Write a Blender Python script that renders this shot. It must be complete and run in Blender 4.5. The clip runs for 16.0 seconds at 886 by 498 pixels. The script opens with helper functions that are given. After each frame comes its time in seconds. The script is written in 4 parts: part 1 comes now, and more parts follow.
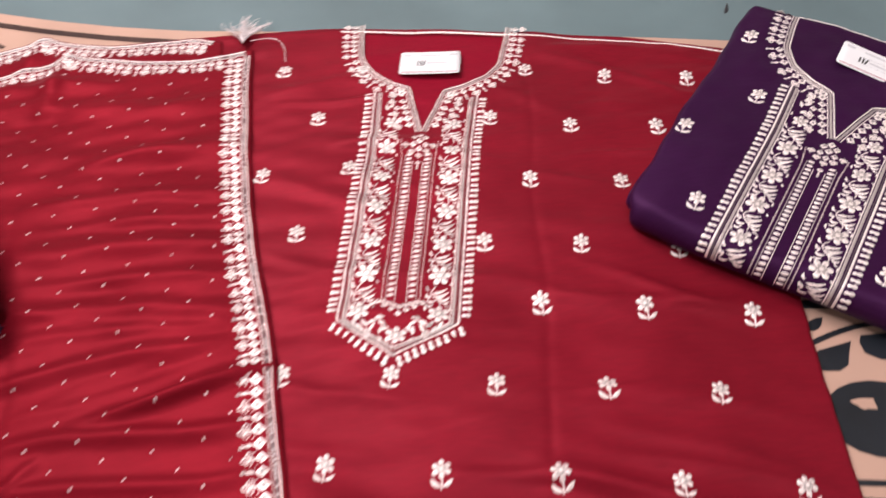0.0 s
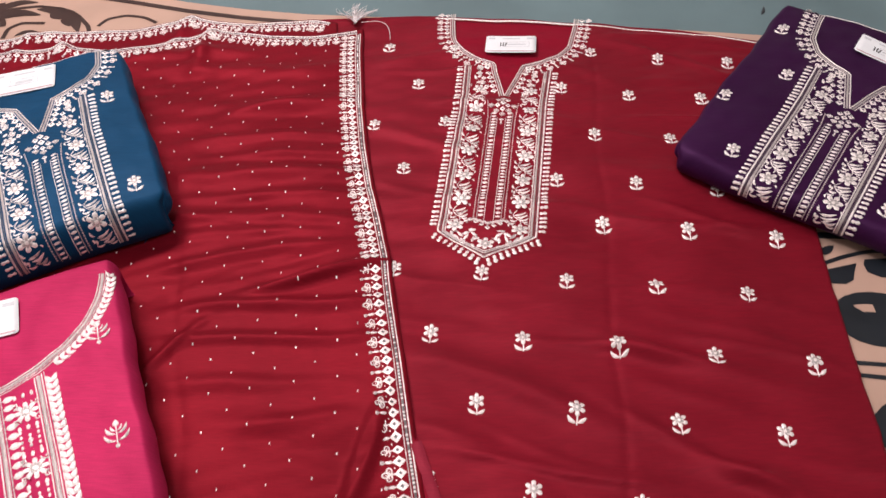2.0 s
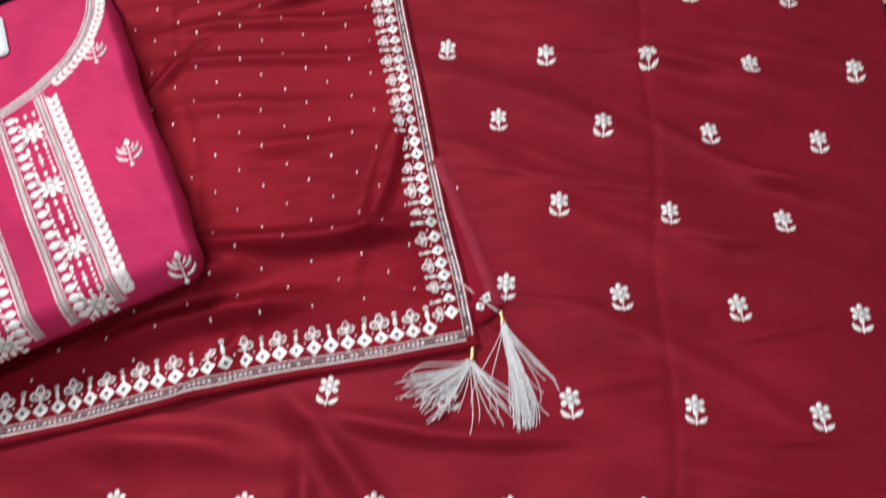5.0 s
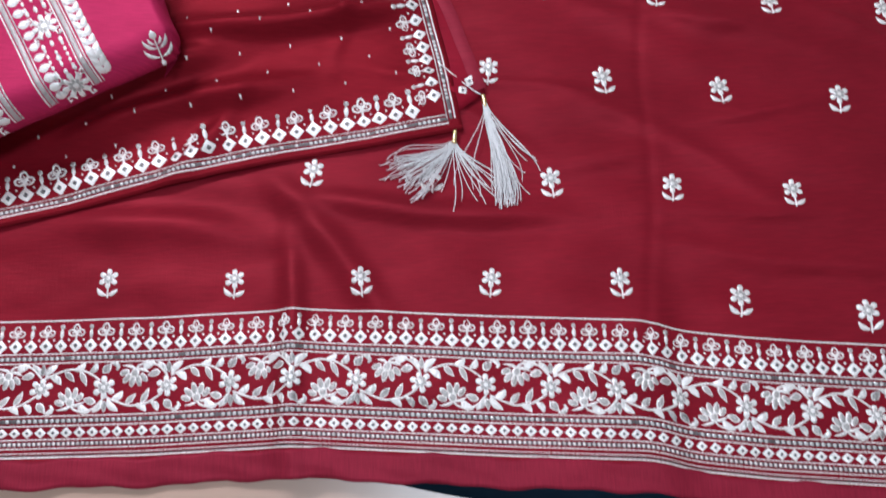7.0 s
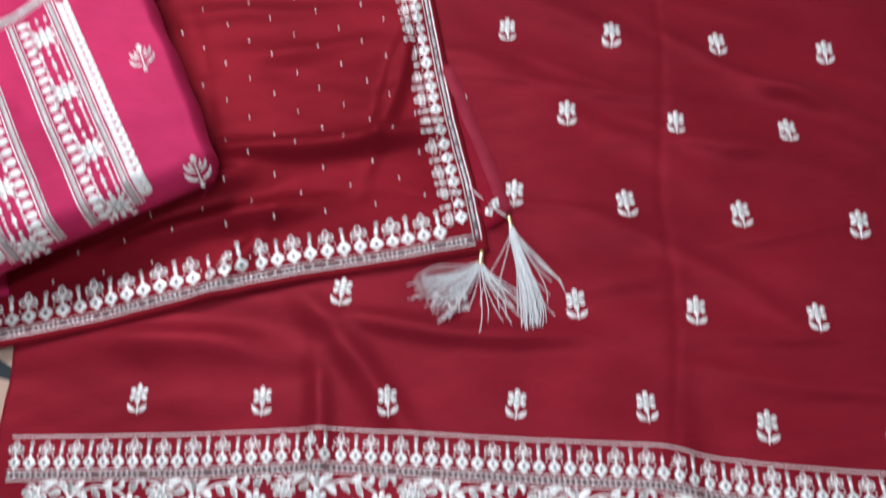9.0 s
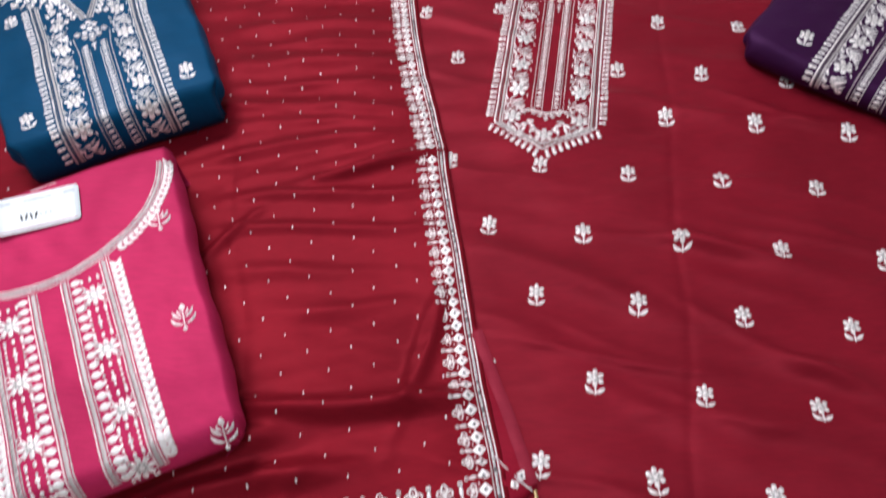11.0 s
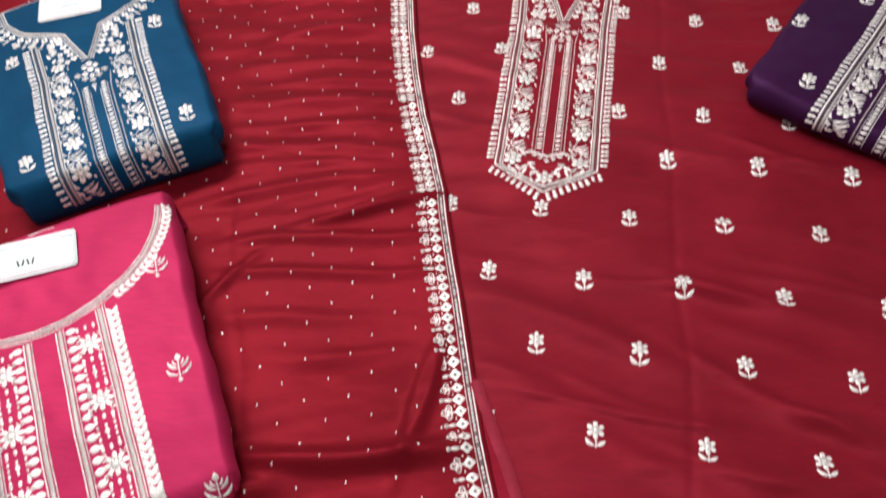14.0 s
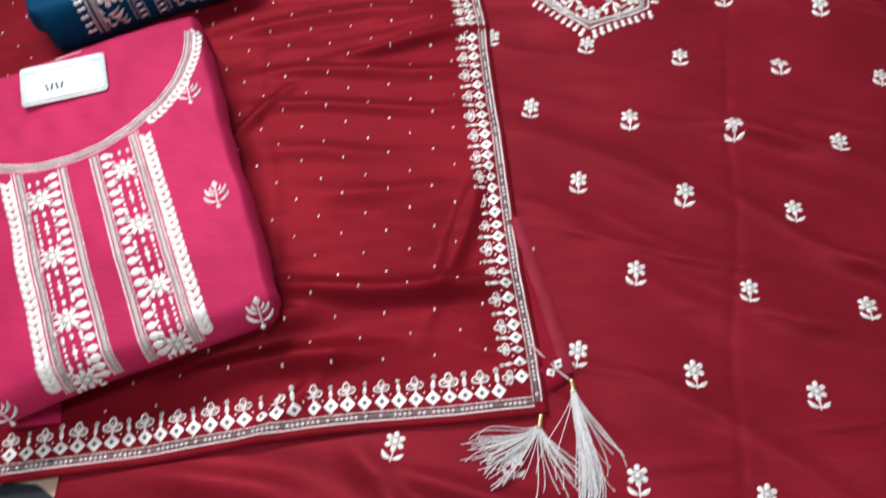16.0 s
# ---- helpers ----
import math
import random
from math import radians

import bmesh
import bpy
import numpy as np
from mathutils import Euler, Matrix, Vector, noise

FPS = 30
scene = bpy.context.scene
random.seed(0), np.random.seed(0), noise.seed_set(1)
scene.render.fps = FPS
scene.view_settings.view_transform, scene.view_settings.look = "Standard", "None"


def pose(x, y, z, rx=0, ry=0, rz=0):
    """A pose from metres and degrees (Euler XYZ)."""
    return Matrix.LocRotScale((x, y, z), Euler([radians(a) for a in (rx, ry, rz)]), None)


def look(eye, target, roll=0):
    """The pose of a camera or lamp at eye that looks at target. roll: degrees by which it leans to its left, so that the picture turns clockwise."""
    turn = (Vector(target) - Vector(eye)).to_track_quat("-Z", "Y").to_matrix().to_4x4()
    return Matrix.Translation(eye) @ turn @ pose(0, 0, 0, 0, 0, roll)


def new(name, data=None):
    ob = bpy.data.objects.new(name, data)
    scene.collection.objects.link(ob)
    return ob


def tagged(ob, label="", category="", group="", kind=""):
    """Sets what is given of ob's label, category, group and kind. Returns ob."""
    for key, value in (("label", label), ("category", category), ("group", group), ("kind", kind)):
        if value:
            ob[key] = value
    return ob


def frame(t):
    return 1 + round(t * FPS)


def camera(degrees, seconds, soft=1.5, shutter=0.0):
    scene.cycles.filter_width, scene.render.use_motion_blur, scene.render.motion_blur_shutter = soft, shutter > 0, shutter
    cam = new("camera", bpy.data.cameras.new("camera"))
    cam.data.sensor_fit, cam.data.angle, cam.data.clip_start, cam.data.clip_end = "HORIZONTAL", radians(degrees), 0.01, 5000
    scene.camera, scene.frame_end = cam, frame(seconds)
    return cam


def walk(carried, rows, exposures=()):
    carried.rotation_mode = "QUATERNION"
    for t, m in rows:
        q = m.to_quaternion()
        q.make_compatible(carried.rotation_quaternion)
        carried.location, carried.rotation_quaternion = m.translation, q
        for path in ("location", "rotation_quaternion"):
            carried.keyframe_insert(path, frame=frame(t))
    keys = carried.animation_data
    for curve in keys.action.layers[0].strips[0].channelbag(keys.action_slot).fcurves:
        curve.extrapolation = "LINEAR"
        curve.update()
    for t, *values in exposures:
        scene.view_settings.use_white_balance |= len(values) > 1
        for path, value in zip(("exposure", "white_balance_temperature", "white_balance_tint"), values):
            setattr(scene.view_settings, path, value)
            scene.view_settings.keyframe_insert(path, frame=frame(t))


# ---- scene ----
cam = camera(58.0, 16.0, shutter=0.9)
PATH = [
    (0, (0.0449, 0.0533, 0.7318), (0.0556, 0.6794, -0.0478), -2.68),
    (0.5, (0.0216, -0.0283, 0.7582), (0.0034, 0.6095, -0.0119), -3.55),
    (1, (0.0016, -0.1011, 0.7814), (-0.0393, 0.5581, 0.0306), -3.86),
    (1.5, (-0.0233, -0.1570, 0.7935), (-0.0730, 0.5008, 0.0419), -4.20),
    (2, (-0.0297, -0.1920, 0.8057), (-0.0567, 0.4695, 0.0562), -2.62),
    (2.5, (-0.0243, -0.2008, 0.7924), (-0.0512, 0.4355, 0.0214), -2.94),
    (3, (-0.0317, -0.1863, 0.7718), (-0.0432, 0.4104, -0.0306), -2.70),
    (3.5, (-0.0450, -0.1823, 0.7655), (-0.0536, 0.3763, -0.0639), -2.18),
    (4, (-0.0533, -0.1905, 0.7527), (-0.0623, 0.3301, -0.1010), -2.46),
    (4.5, (-0.0599, -0.2065, 0.7453), (-0.0799, 0.2646, -0.1366), -3.54),
    (5, (-0.0596, -0.2226, 0.7388), (-0.0876, 0.2046, -0.1649), -5.21),
    (5.2, (-0.0563, -0.2289, 0.7352), (-0.0898, 0.1778, -0.1778), -6.22),
    (7.3, (-0.0663, -0.2885, 0.7215), (-0.0653, -0.0509, -0.2498), -2.10),
    (7.5, (-0.0621, -0.2848, 0.7233), (-0.0545, -0.0536, -0.2496), -0.93),
    (8, (-0.0599, -0.2888, 0.7230), (-0.0397, -0.0426, -0.2460), 1.51),
    (8.5, (-0.0665, -0.2827, 0.7308), (-0.0769, 0.0016, -0.2279), -4.14),
    (9, (-0.0741, -0.2576, 0.7444), (-0.0988, 0.0965, -0.1905), -5.21),
    (9.5, (-0.0703, -0.2475, 0.7569), (-0.1061, 0.1802, -0.1464), -5.28),
    (10, (-0.0691, -0.2293, 0.7666), (-0.1234, 0.2466, -0.1112), -6.23),
    (10.2, (-0.0706, -0.2248, 0.7678), (-0.1332, 0.2709, -0.0984), -6.10),
    (12.3, (-0.0560, -0.1497, 0.8077), (-0.1159, 0.5067, 0.0556), -4.56),
    (12.5, (-0.0547, -0.1461, 0.8069), (-0.1127, 0.5169, 0.0605), -4.67),
    (13, (-0.0592, -0.1530, 0.8053), (-0.1216, 0.4950, 0.0462), -4.60),
    (13.5, (-0.0598, -0.1628, 0.8030), (-0.1302, 0.4622, 0.0256), -4.81),
    (14, (-0.0622, -0.1671, 0.7951), (-0.1304, 0.4203, -0.0113), -5.29),
    (14.5, (-0.0655, -0.1740, 0.7825), (-0.1321, 0.3725, -0.0523), -5.67),
    (15, (-0.0676, -0.1814, 0.7729), (-0.1305, 0.3346, -0.0814), -6.07),
    (15.5, (-0.0752, -0.1856, 0.7666), (-0.1517, 0.3012, -0.1036), -6.94),
    (16, (-0.0913, -0.1922, 0.7560), (-0.1738, 0.2605, -0.1318), -7.03),
]
EXPOSURES = [(0, 0.15, 7000, 27), (0.6, 0.15, 7000, 27), (1.1, -0.04, 7000, 26), (2, -0.15, 6900, 24), (3.5, -0.13, 6250, 10), (5, -0.15, 6000, 7), (7.5, -0.18, 5450, 6), (8.5, -0.15, 5400, 3), (9.2, -0.15, 5600, 4), (10, -0.17, 5550, 8), (12.5, -0.06, 6600, 14), (13.2, 0.0, 6600, 13), (14, -0.03, 6400, 8), (16, -0.06, 6000, 5)]
walk(cam, [(t, look(eye, target, roll)) for t, eye, target, roll in PATH], EXPOSURES)

# ---- light ----
world = bpy.data.worlds.new("room_world")
scene.world = world
world.use_nodes = True
world.node_tree.nodes["Background"].inputs[0].default_value = (0.9, 0.95, 1.0, 1)
world.node_tree.nodes["Background"].inputs[1].default_value = 0.2


def area_lamp(name, eye, target, size_x, size_y, watts, colour):
    data = bpy.data.lights.new(name, "AREA")
    data.shape, data.size, data.size_y, data.energy, data.color = "RECTANGLE", size_x, size_y, watts, colour
    ob = new(name, data)
    ob.matrix_world = look(eye, target)
    return ob


area_lamp("tube_lamp", (-1.0, 1.45, 2.1), (-0.1, 0.3, 0.0), 1.2, 0.22, 48, (1.0, 0.96, 0.95))
# unseen fill overhead, added to brighten the near side and the packs' fronts
area_lamp("ceiling_lamp", (-0.05, -0.4, 2.75), (-0.05, -0.1, 0.0), 0.4, 0.4, 27, (0.92, 0.97, 1.0))


# ---- materials ----
def node_material(name):
    m = bpy.data.materials.new(name)
    m.use_nodes = True
    return m, m.node_tree, m.node_tree.nodes["Principled BSDF"]


def ramp(nt, source, stops):
    n = nt.nodes.new("ShaderNodeValToRGB")
    els = n.color_ramp.elements
    while len(els) < len(stops):
        els.new(0.5)
    for e, (p, c) in zip(els, stops):
        e.position, e.color = p, (*c, 1)
    nt.links.new(source, n.inputs[0])
    return n.outputs[0]


def noise_tex(nt, coord, scale, detail=3.0, stretch=None):
    n = nt.nodes.new("ShaderNodeTexNoise")
    n.inputs["Scale"].default_value, n.inputs["Detail"].default_value = scale, detail
    if stretch:
        mp = nt.nodes.new("ShaderNodeMapping")
        mp.inputs["Scale"].default_value = stretch
        nt.links.new(coord, mp.inputs[0])
        coord = mp.outputs[0]
    nt.links.new(coord, n.inputs["Vector"])
    return n.outputs[0]


def bump(nt, height, strength, distance, normal=None):
    n = nt.nodes.new("ShaderNodeBump")
    n.inputs["Strength"].default_value, n.inputs["Distance"].default_value = strength, distance
    nt.links.new(height, n.inputs["Height"])
    if normal:
        nt.links.new(normal, n.inputs["Normal"])
    return n.outputs[0]


def shade(c, f):
    return tuple(min(1, v * f) for v in c)


def cloth(name, colour, rough=0.55, sheen=0.03, spec=0.1, grain=0.8, streak="weft", satin=0.2):
    """Soft rayon: slub lines both ways, a fine crumple and uneven dye."""
    m, nt, p = node_material(name)
    co = nt.nodes.new("ShaderNodeTexCoord").outputs["Object"]
    dye = noise_tex(nt, co, 7.0, 4.0)
    col = ramp(nt, dye, [(0.3, shade(colour, 0.86)), (0.7, shade(colour, 1.12))])
    slub = noise_tex(nt, co, 60.0, 3.0, (1.0, 14.0, 1.0))
    warp = noise_tex(nt, co, 60.0, 3.0, (14.0, 1.0, 1.0))
    mix = nt.nodes.new("ShaderNodeMix")
    mix.data_type, mix.blend_type = "RGBA", "MULTIPLY"
    mix.inputs[0].default_value = 1.0
    nt.links.new(col, mix.inputs[6])
    nt.links.new(ramp(nt, warp if streak == "warp" else slub, [(0.3, (grain, grain, grain)), (0.7, (1, 1, 1))]), mix.inputs[7])
    nt.links.new(mix.outputs[2], p.inputs["Base Color"])
    n = bump(nt, noise_tex(nt, co, 22.0, 3.0), 0.12, 0.006)
    n = bump(nt, slub, 0.25, 0.0006, n)
    n = bump(nt, warp, 0.2, 0.0006, n)
    nt.links.new(n, p.inputs["Normal"])
    p.inputs["Roughness"].default_value = rough
    p.inputs["Metallic"].default_value = satin
    p.inputs["Specular IOR Level"].default_value = spec
    p.inputs["Sheen Weight"].default_value = sheen
    p.inputs["Sheen Roughness"].default_value = 0.4
    p.inputs["Sheen Tint"].default_value = (*[min(1, v * 2 + 0.1) for v in colour], 1)
    return m


def thread(name, colour, metal=0.25, rough=0.38, twist=900.0):
    """Embroidery thread: close-laid satin stitches with a little metal in them."""
    m, nt, p = node_material(name)
    co = nt.nodes.new("ShaderNodeTexCoord").outputs["Object"]
    info = nt.nodes.new("ShaderNodeObjectInfo").outputs["Random"]
    vary = noise_tex(nt, co, 420.0, 3.0, (1.0, 0.4, 1.0))
    # random tone per stitch puts the satin sheen's light and dark into the colour
    isle = nt.nodes.new("ShaderNodeNewGeometry").outputs["Random Per Island"]
    mean = nt.nodes.new("ShaderNodeMath")
    mean.operation = "MULTIPLY_ADD"
    mean.inputs[1].default_value = 0.55
    nt.links.new(isle, mean.inputs[0])
    nt.links.new(vary, mean.inputs[2])
    add = nt.nodes.new("ShaderNodeMath")
    add.operation = "MULTIPLY_ADD"
    add.inputs[1].default_value = 0.2
    nt.links.new(info, add.inputs[0])
    nt.links.new(mean.outputs[0], add.inputs[2])
    broad = nt.nodes.new("ShaderNodeMath")
    broad.operation = "MULTIPLY_ADD"
    broad.inputs[1].default_value = 0.5
    nt.links.new(noise_tex(nt, nt.nodes.new("ShaderNodeNewGeometry").outputs["Position"], 38.0, 2.0), broad.inputs[0])
    nt.links.new(add.outputs[0], broad.inputs[2])
    nt.links.new(ramp(nt, broad.outputs[0], [(0.66, shade(colour, 0.42)), (1.04, shade(colour, 0.97)), (1.25, shade(colour, 1.15))]), p.inputs["Base Color"])
    st = noise_tex(nt, co, twist, 1.0, (1.0, 0.25, 1.0))
    nt.links.new(bump(nt, st, 0.8, 0.001), p.inputs["Normal"])
    p.inputs["Metallic"].default_value, p.inputs["Roughness"].default_value = metal, rough
    return m


def plain(name, colour, rough=0.5, metal=0.0, scale=40.0, vary=0.12, depth=0.0006, strength=0.2):
    m, nt, p = node_material(name)
    co = nt.nodes.new("ShaderNodeTexCoord").outputs["Object"]
    f = noise_tex(nt, co, scale, 5.0)
    nt.links.new(ramp(nt, f, [(0.3, shade(colour, 1 - vary)), (0.7, shade(colour, 1 + vary))]), p.inputs["Base Color"])
    nt.links.new(bump(nt, f, strength, depth), p.inputs["Normal"])
    p.inputs["Roughness"].default_value, p.inputs["Metallic"].default_value = rough, metal
    return m


MAROON = cloth("maroon_rayon", (0.268, 0.0096, 0.023), rough=0.52, satin=0.3)
MAROON_SHEER = cloth("maroon_dupatta_silk", (0.226, 0.0078, 0.017), rough=0.5, sheen=0.01, spec=0.05, satin=0.3)
MAROON_INSIDE = cloth("maroon_rayon_inside", (0.3, 0.006, 0.024))
SELVAGE = cloth("raw_hem_rayon", (0.31, 0.019, 0.044), rough=0.55, grain=0.8, streak="warp", satin=0.25)
TURNED_EDGE = cloth("turned_edge_silk", (0.32, 0.022, 0.045), rough=0.55)
TEAL_CLOTH = cloth("petrol_blue_rayon", (0.003, 0.06, 0.142))
PURPLE_CLOTH = cloth("aubergine_rayon", (0.046, 0.0075, 0.05), rough=0.5, satin=0.3)
PINK_CLOTH = cloth("magenta_rayon", (0.56, 0.026, 0.112))
NAVY_CLOTH = cloth("navy_lining", (0.006, 0.018, 0.035))
ZARI = thread("rose_silver_thread", (0.86, 0.79, 0.765), 0.3, 0.36)
ZARI_ROSE = thread("dusty_rose_thread", (0.68, 0.575, 0.55), 0.2)
ZARI_DARK = thread("tarnished_silver_thread", (0.13, 0.11, 0.112), 0.4)
ZARI_DIM = thread("grey_silver_thread", (0.45, 0.4, 0.385), 0.35)
SEQUIN = plain("sequin_foil", (0.93, 0.9, 0.88), 0.25, 0.35, 300, 0.08)
GOLD = plain("gold_bead", (0.75, 0.55, 0.28), 0.25, 0.95, 300, 0.1)
TASSEL = thread("tassel_thread", (0.9, 0.82, 0.82), 0.05, 0.4)
CARD = plain("white_card", (0.92, 0.95, 0.97), 0.35, 0, 60, 0.03)
INK = plain("black_ink", (0.03, 0.03, 0.035), 0.5, 0, 60, 0.1)
INK_GREY = plain("grey_ink", (0.66, 0.69, 0.72), 0.5, 0, 60, 0.1)
INK_PINK = plain("faded_red_ink", (0.65, 0.42, 0.45), 0.5, 0, 60, 0.1)
FLOOR_PAINT = plain("painted_cement_floor", (0.135, 0.212, 0.226), 0.42, 0, 5.0, 0.14, 0.003, 0.15)
MAT_BASE = plain("printed_vinyl_mat", (0.57, 0.37, 0.285), 0.28, 0, 9.0, 0.08, 0.002, 0.15)
MAT_NAVY = plain("navy_mat_print", (0.012, 0.016, 0.022), 0.42, 0, 14.0, 0.3)
MAT_BROWN = plain("brown_mat_print", (0.05, 0.022, 0.018), 0.42, 0, 14.0, 0.25)
MAT_PALE = plain("faded_mat_print", (0.25, 0.19, 0.155), 0.4, 0, 26.0, 0.5)
WALL_PAINT = plain("wall_paint", (0.68, 0.7, 0.67), 0.8, 0, 3.0, 0.06)
CEILING_PAINT = plain("ceiling_paint", (0.75, 0.75, 0.72), 0.85, 0, 3.0, 0.04)


# ---- mesh helpers ----
def mesh_object(name, verts, faces, material, parent=None, smooth=True, label="", slots=()):
    me = bpy.data.meshes.new(name)
    me.from_pydata([tuple(map(float, v)) for v in verts], [], faces)
    if smooth:
        me.polygons.foreach_set("use_smooth", [True] * len(me.polygons))
    me.materials.append(material)
    if len(slots) and max(slots):
        me.materials.append(ZARI_DIM)
        me.polygons.foreach_set("material_index", slots)
    me.update()
    ob = new(name, me)
    if parent:
        ob.parent = parent
    return tagged(ob, label)


class Stitches:
    """Collects raised shapes, drawn flat as (u, v, height), before they are laid on a surface."""

    def __init__(self):
        self.v, self.f, self.m = [], [], []

    def dome(self, pts, h, flat=0.74, z=0.0, ring=False):
        h = h * 0.42
        pts = np.asarray(pts, float)
        n, o, c = len(pts), len(self.v), pts.mean(0)
        inner = c + (pts - c) * flat
        self.v += [(x, y, z - 0.0004) for x, y in pts] + [(x, y, z + h * 0.85) for x, y in inner] + [(c[0], c[1], z + h)]
        for i in range(n):
            j = (i + 1) % n
            self.f += [(o + i, o + j, o + n + j, o + n + i), (o + n + i, o + n + j, o + 2 * n)]
            self.m += [0, 1 if ring else 0]
        return self

    def cord(self, pts, w, h, pitch=0.0, taper=False, z=0.0):
        """A half-round cord along pts; pitch: the length of its stitches."""
        h = h * 0.7
        pts = resample(pts, pitch / 3 if pitch else 0.003 if taper else 0.005)
        t = np.gradient(pts, axis=0)
        t /= np.linalg.norm(t, axis=1)[:, None] + 1e-12
        nrm = np.stack([-t[:, 1], t[:, 0]], 1)
        n, o = len(pts), len(self.v)
        k = np.ones(n)
        if pitch:
            k = 0.72 + 0.28 * np.abs(np.sin(np.arange(n) * math.pi / 3))
        if taper:
            k = k * np.clip(np.sin(np.linspace(0.12, math.pi - 0.12, n)), 0.15, 1)
        for i in range(n):
            for side, lift in ((-1, 0), (-0.55, 0.8), (0, 1), (0.55, 0.8), (1, 0)):
                p = pts[i] + nrm[i] * side * w / 2 * k[i]
                self.v.append((p[0], p[1], z - 0.0004 + (h + 0.0004) * lift * k[i]))
        for i in range(n - 1):
            for j in range(4):
                a = o + 5 * i + j
                self.f.append((a, a + 1, a + 6, a + 5))
                self.m.append(0)
        return self

    def lay(self, name, surface, material, parent, label=""):
        v = np.array(self.v)
        return mesh_object(name, surface(v[:, 0], v[:, 1], v[:, 2]), self.f, material, parent, label=label, slots=self.m)

    def mesh(self, name, material, core=None):
        me = bpy.data.meshes.new(name)
        me.from_pydata(self.v, [], self.f)
        me.polygons.foreach_set("use_smooth", [True] * len(me.polygons))
        me.materials.append(material)
        if max(self.m):
            me.materials.append(core or ZARI_DIM)
            me.polygons.foreach_set("material_index", self.m)
        return me


def resample(pts, step):
    pts = np.asarray(pts, float)
    d = np.r_[0, np.cumsum(np.linalg.norm(np.diff(pts, axis=0), axis=1))]
    n = max(3, int(math.ceil(d[-1] / step)) + 1)
    s = np.linspace(0, d[-1], n)
    return np.stack([np.interp(s, d, pts[:, 0]), np.interp(s, d, pts[:, 1])], 1)


def smooth_curve(pts, step=0.004, rounds=6):
    p = resample(pts, step)
    for _ in range(rounds):
        p[1:-1] = 0.25 * p[:-2] + 0.5 * p[1:-1] + 0.25 * p[2:]
    return p


def turned(pts, angle, cx=0.0, cy=0.0):
    c, s = math.cos(angle), math.sin(angle)
    return [(cx + x * c - y * s, cy + x * s + y * c) for x, y in pts]


def oval(cx, cy, length, width, angle=0.0, n=8, base=False):
    """An oval whose middle (or, with base, whose root) is at (cx, cy) and whose length points along angle."""
    off = length / 2 if base else 0
    return turned([(off + length / 2 * math.cos(a), width / 2 * math.sin(a)) for a in (2 * math.pi * i / n for i in range(n))], angle, cx, cy)


def leaf(cx, cy, length, width, angle=0.0, bend=0.0):
    """A pointed leaf rooted at (cx, cy)."""
    s = np.linspace(0, 1, 6)
    w = width / 2 * np.sin(np.pi * s ** 0.8) ** 0.9
    mid = bend * length * s * s
    up = list(zip(s * length, mid + w))
    low = list(zip(s[1:-1] * length, (mid - w)[1:-1]))
    return turned(up + low[::-1], angle, cx, cy)


def rhomb(cx, cy, a, b):
    return [(cx + a, cy), (cx, cy + b), (cx - a, cy), (cx, cy - b)]


def curl(cx, cy, r, a0, turns, sign=1):
    """A spiral that winds in to (cx, cy)."""
    return [(cx + r * (1 - 0.8 * q) * math.cos(a0 + sign * turns * 2 * math.pi * q), cy + r * (1 - 0.8 * q) * math.sin(a0 + sign * turns * 2 * math.pi * q)) for q in np.linspace(0, 1, 16)]


# ---- stitched pieces, one mesh each ----
def flower_shape(st, cx, cy, r, petals=6, a0=math.pi / 2, h=0.0012):
    """Round petals about a grey eye, one raised piece with deep notches."""
    n, o = petals * 6, len(st.v)
    rings = ((1.0, -0.0004), (0.84, h * 0.42), (0.52, h * 0.36), (0.3, h * 0.3), (0.2, h * 0.62))
    for share, z in rings:
        for i in range(n):
            a = 2 * math.pi * i / n
            lobe = abs(math.cos(petals * a / 2)) ** 0.55
            q = r * (share * (0.4 + 0.6 * lobe) if share > 0.3 else share)
            lift = z * (0.25 + 0.75 * lobe) if 0.3 < share < 1 else z
            st.v.append((cx + q * math.cos(a + a0), cy + q * math.sin(a + a0), lift))
    st.v.append((cx, cy, h * 0.7))
    for k in range(len(rings)):
        for i in range(n):
            j = (i + 1) % n
            if k < len(rings) - 1:
                st.f.append((o + k * n + i, o + k * n + j, o + (k + 1) * n + j, o + (k + 1) * n + i))
            else:
                st.f.append((o + k * n + i, o + k * n + j, o + len(rings) * n))
            st.m.append(1 if k in (2, 3) else 0)


def blossom_shape(st, cx, cy, r, a, h=0.0012):
    """A half-open blossom, seen from its side, that opens along a."""
    x0, y0 = cx - 0.9 * r * math.cos(a), cy - 0.9 * r * math.sin(a)
    for k, f in ((-1.0, 0.85), (-0.5, 1.0), (0, 1.05), (0.5, 1.0), (1.0, 0.85)):
        q = a + k * 0.95
        st.dome(oval(x0 + 0.6 * r * math.cos(q), y0 + 0.6 * r * math.sin(q), r * 1.15 * f, r * 0.56, q, 8, True), h, 0.7, ring=True)
    st.dome(oval(x0 + 0.45 * r * math.cos(a), y0 + 0.45 * r * math.sin(a), r * 0.95, r * 0.8, a, 8), h * 1.3, 0.6, ring=True)
    for k in (-1, 1):
        st.dome(leaf(x0 + 0.1 * r * math.cos(a), y0 + 0.1 * r * math.sin(a), r * 1.25, r * 0.32, a + k * 1.9, -0.35 * k), h * 0.9)



def sprig_stem(st):
    st.cord([(0, 0.001), (0.0004, -0.006), (0, -0.0142)], 0.0018, 0.001)


def sprig_flower(st):
    flower_shape(st, 0, 0.0058, 0.0102)


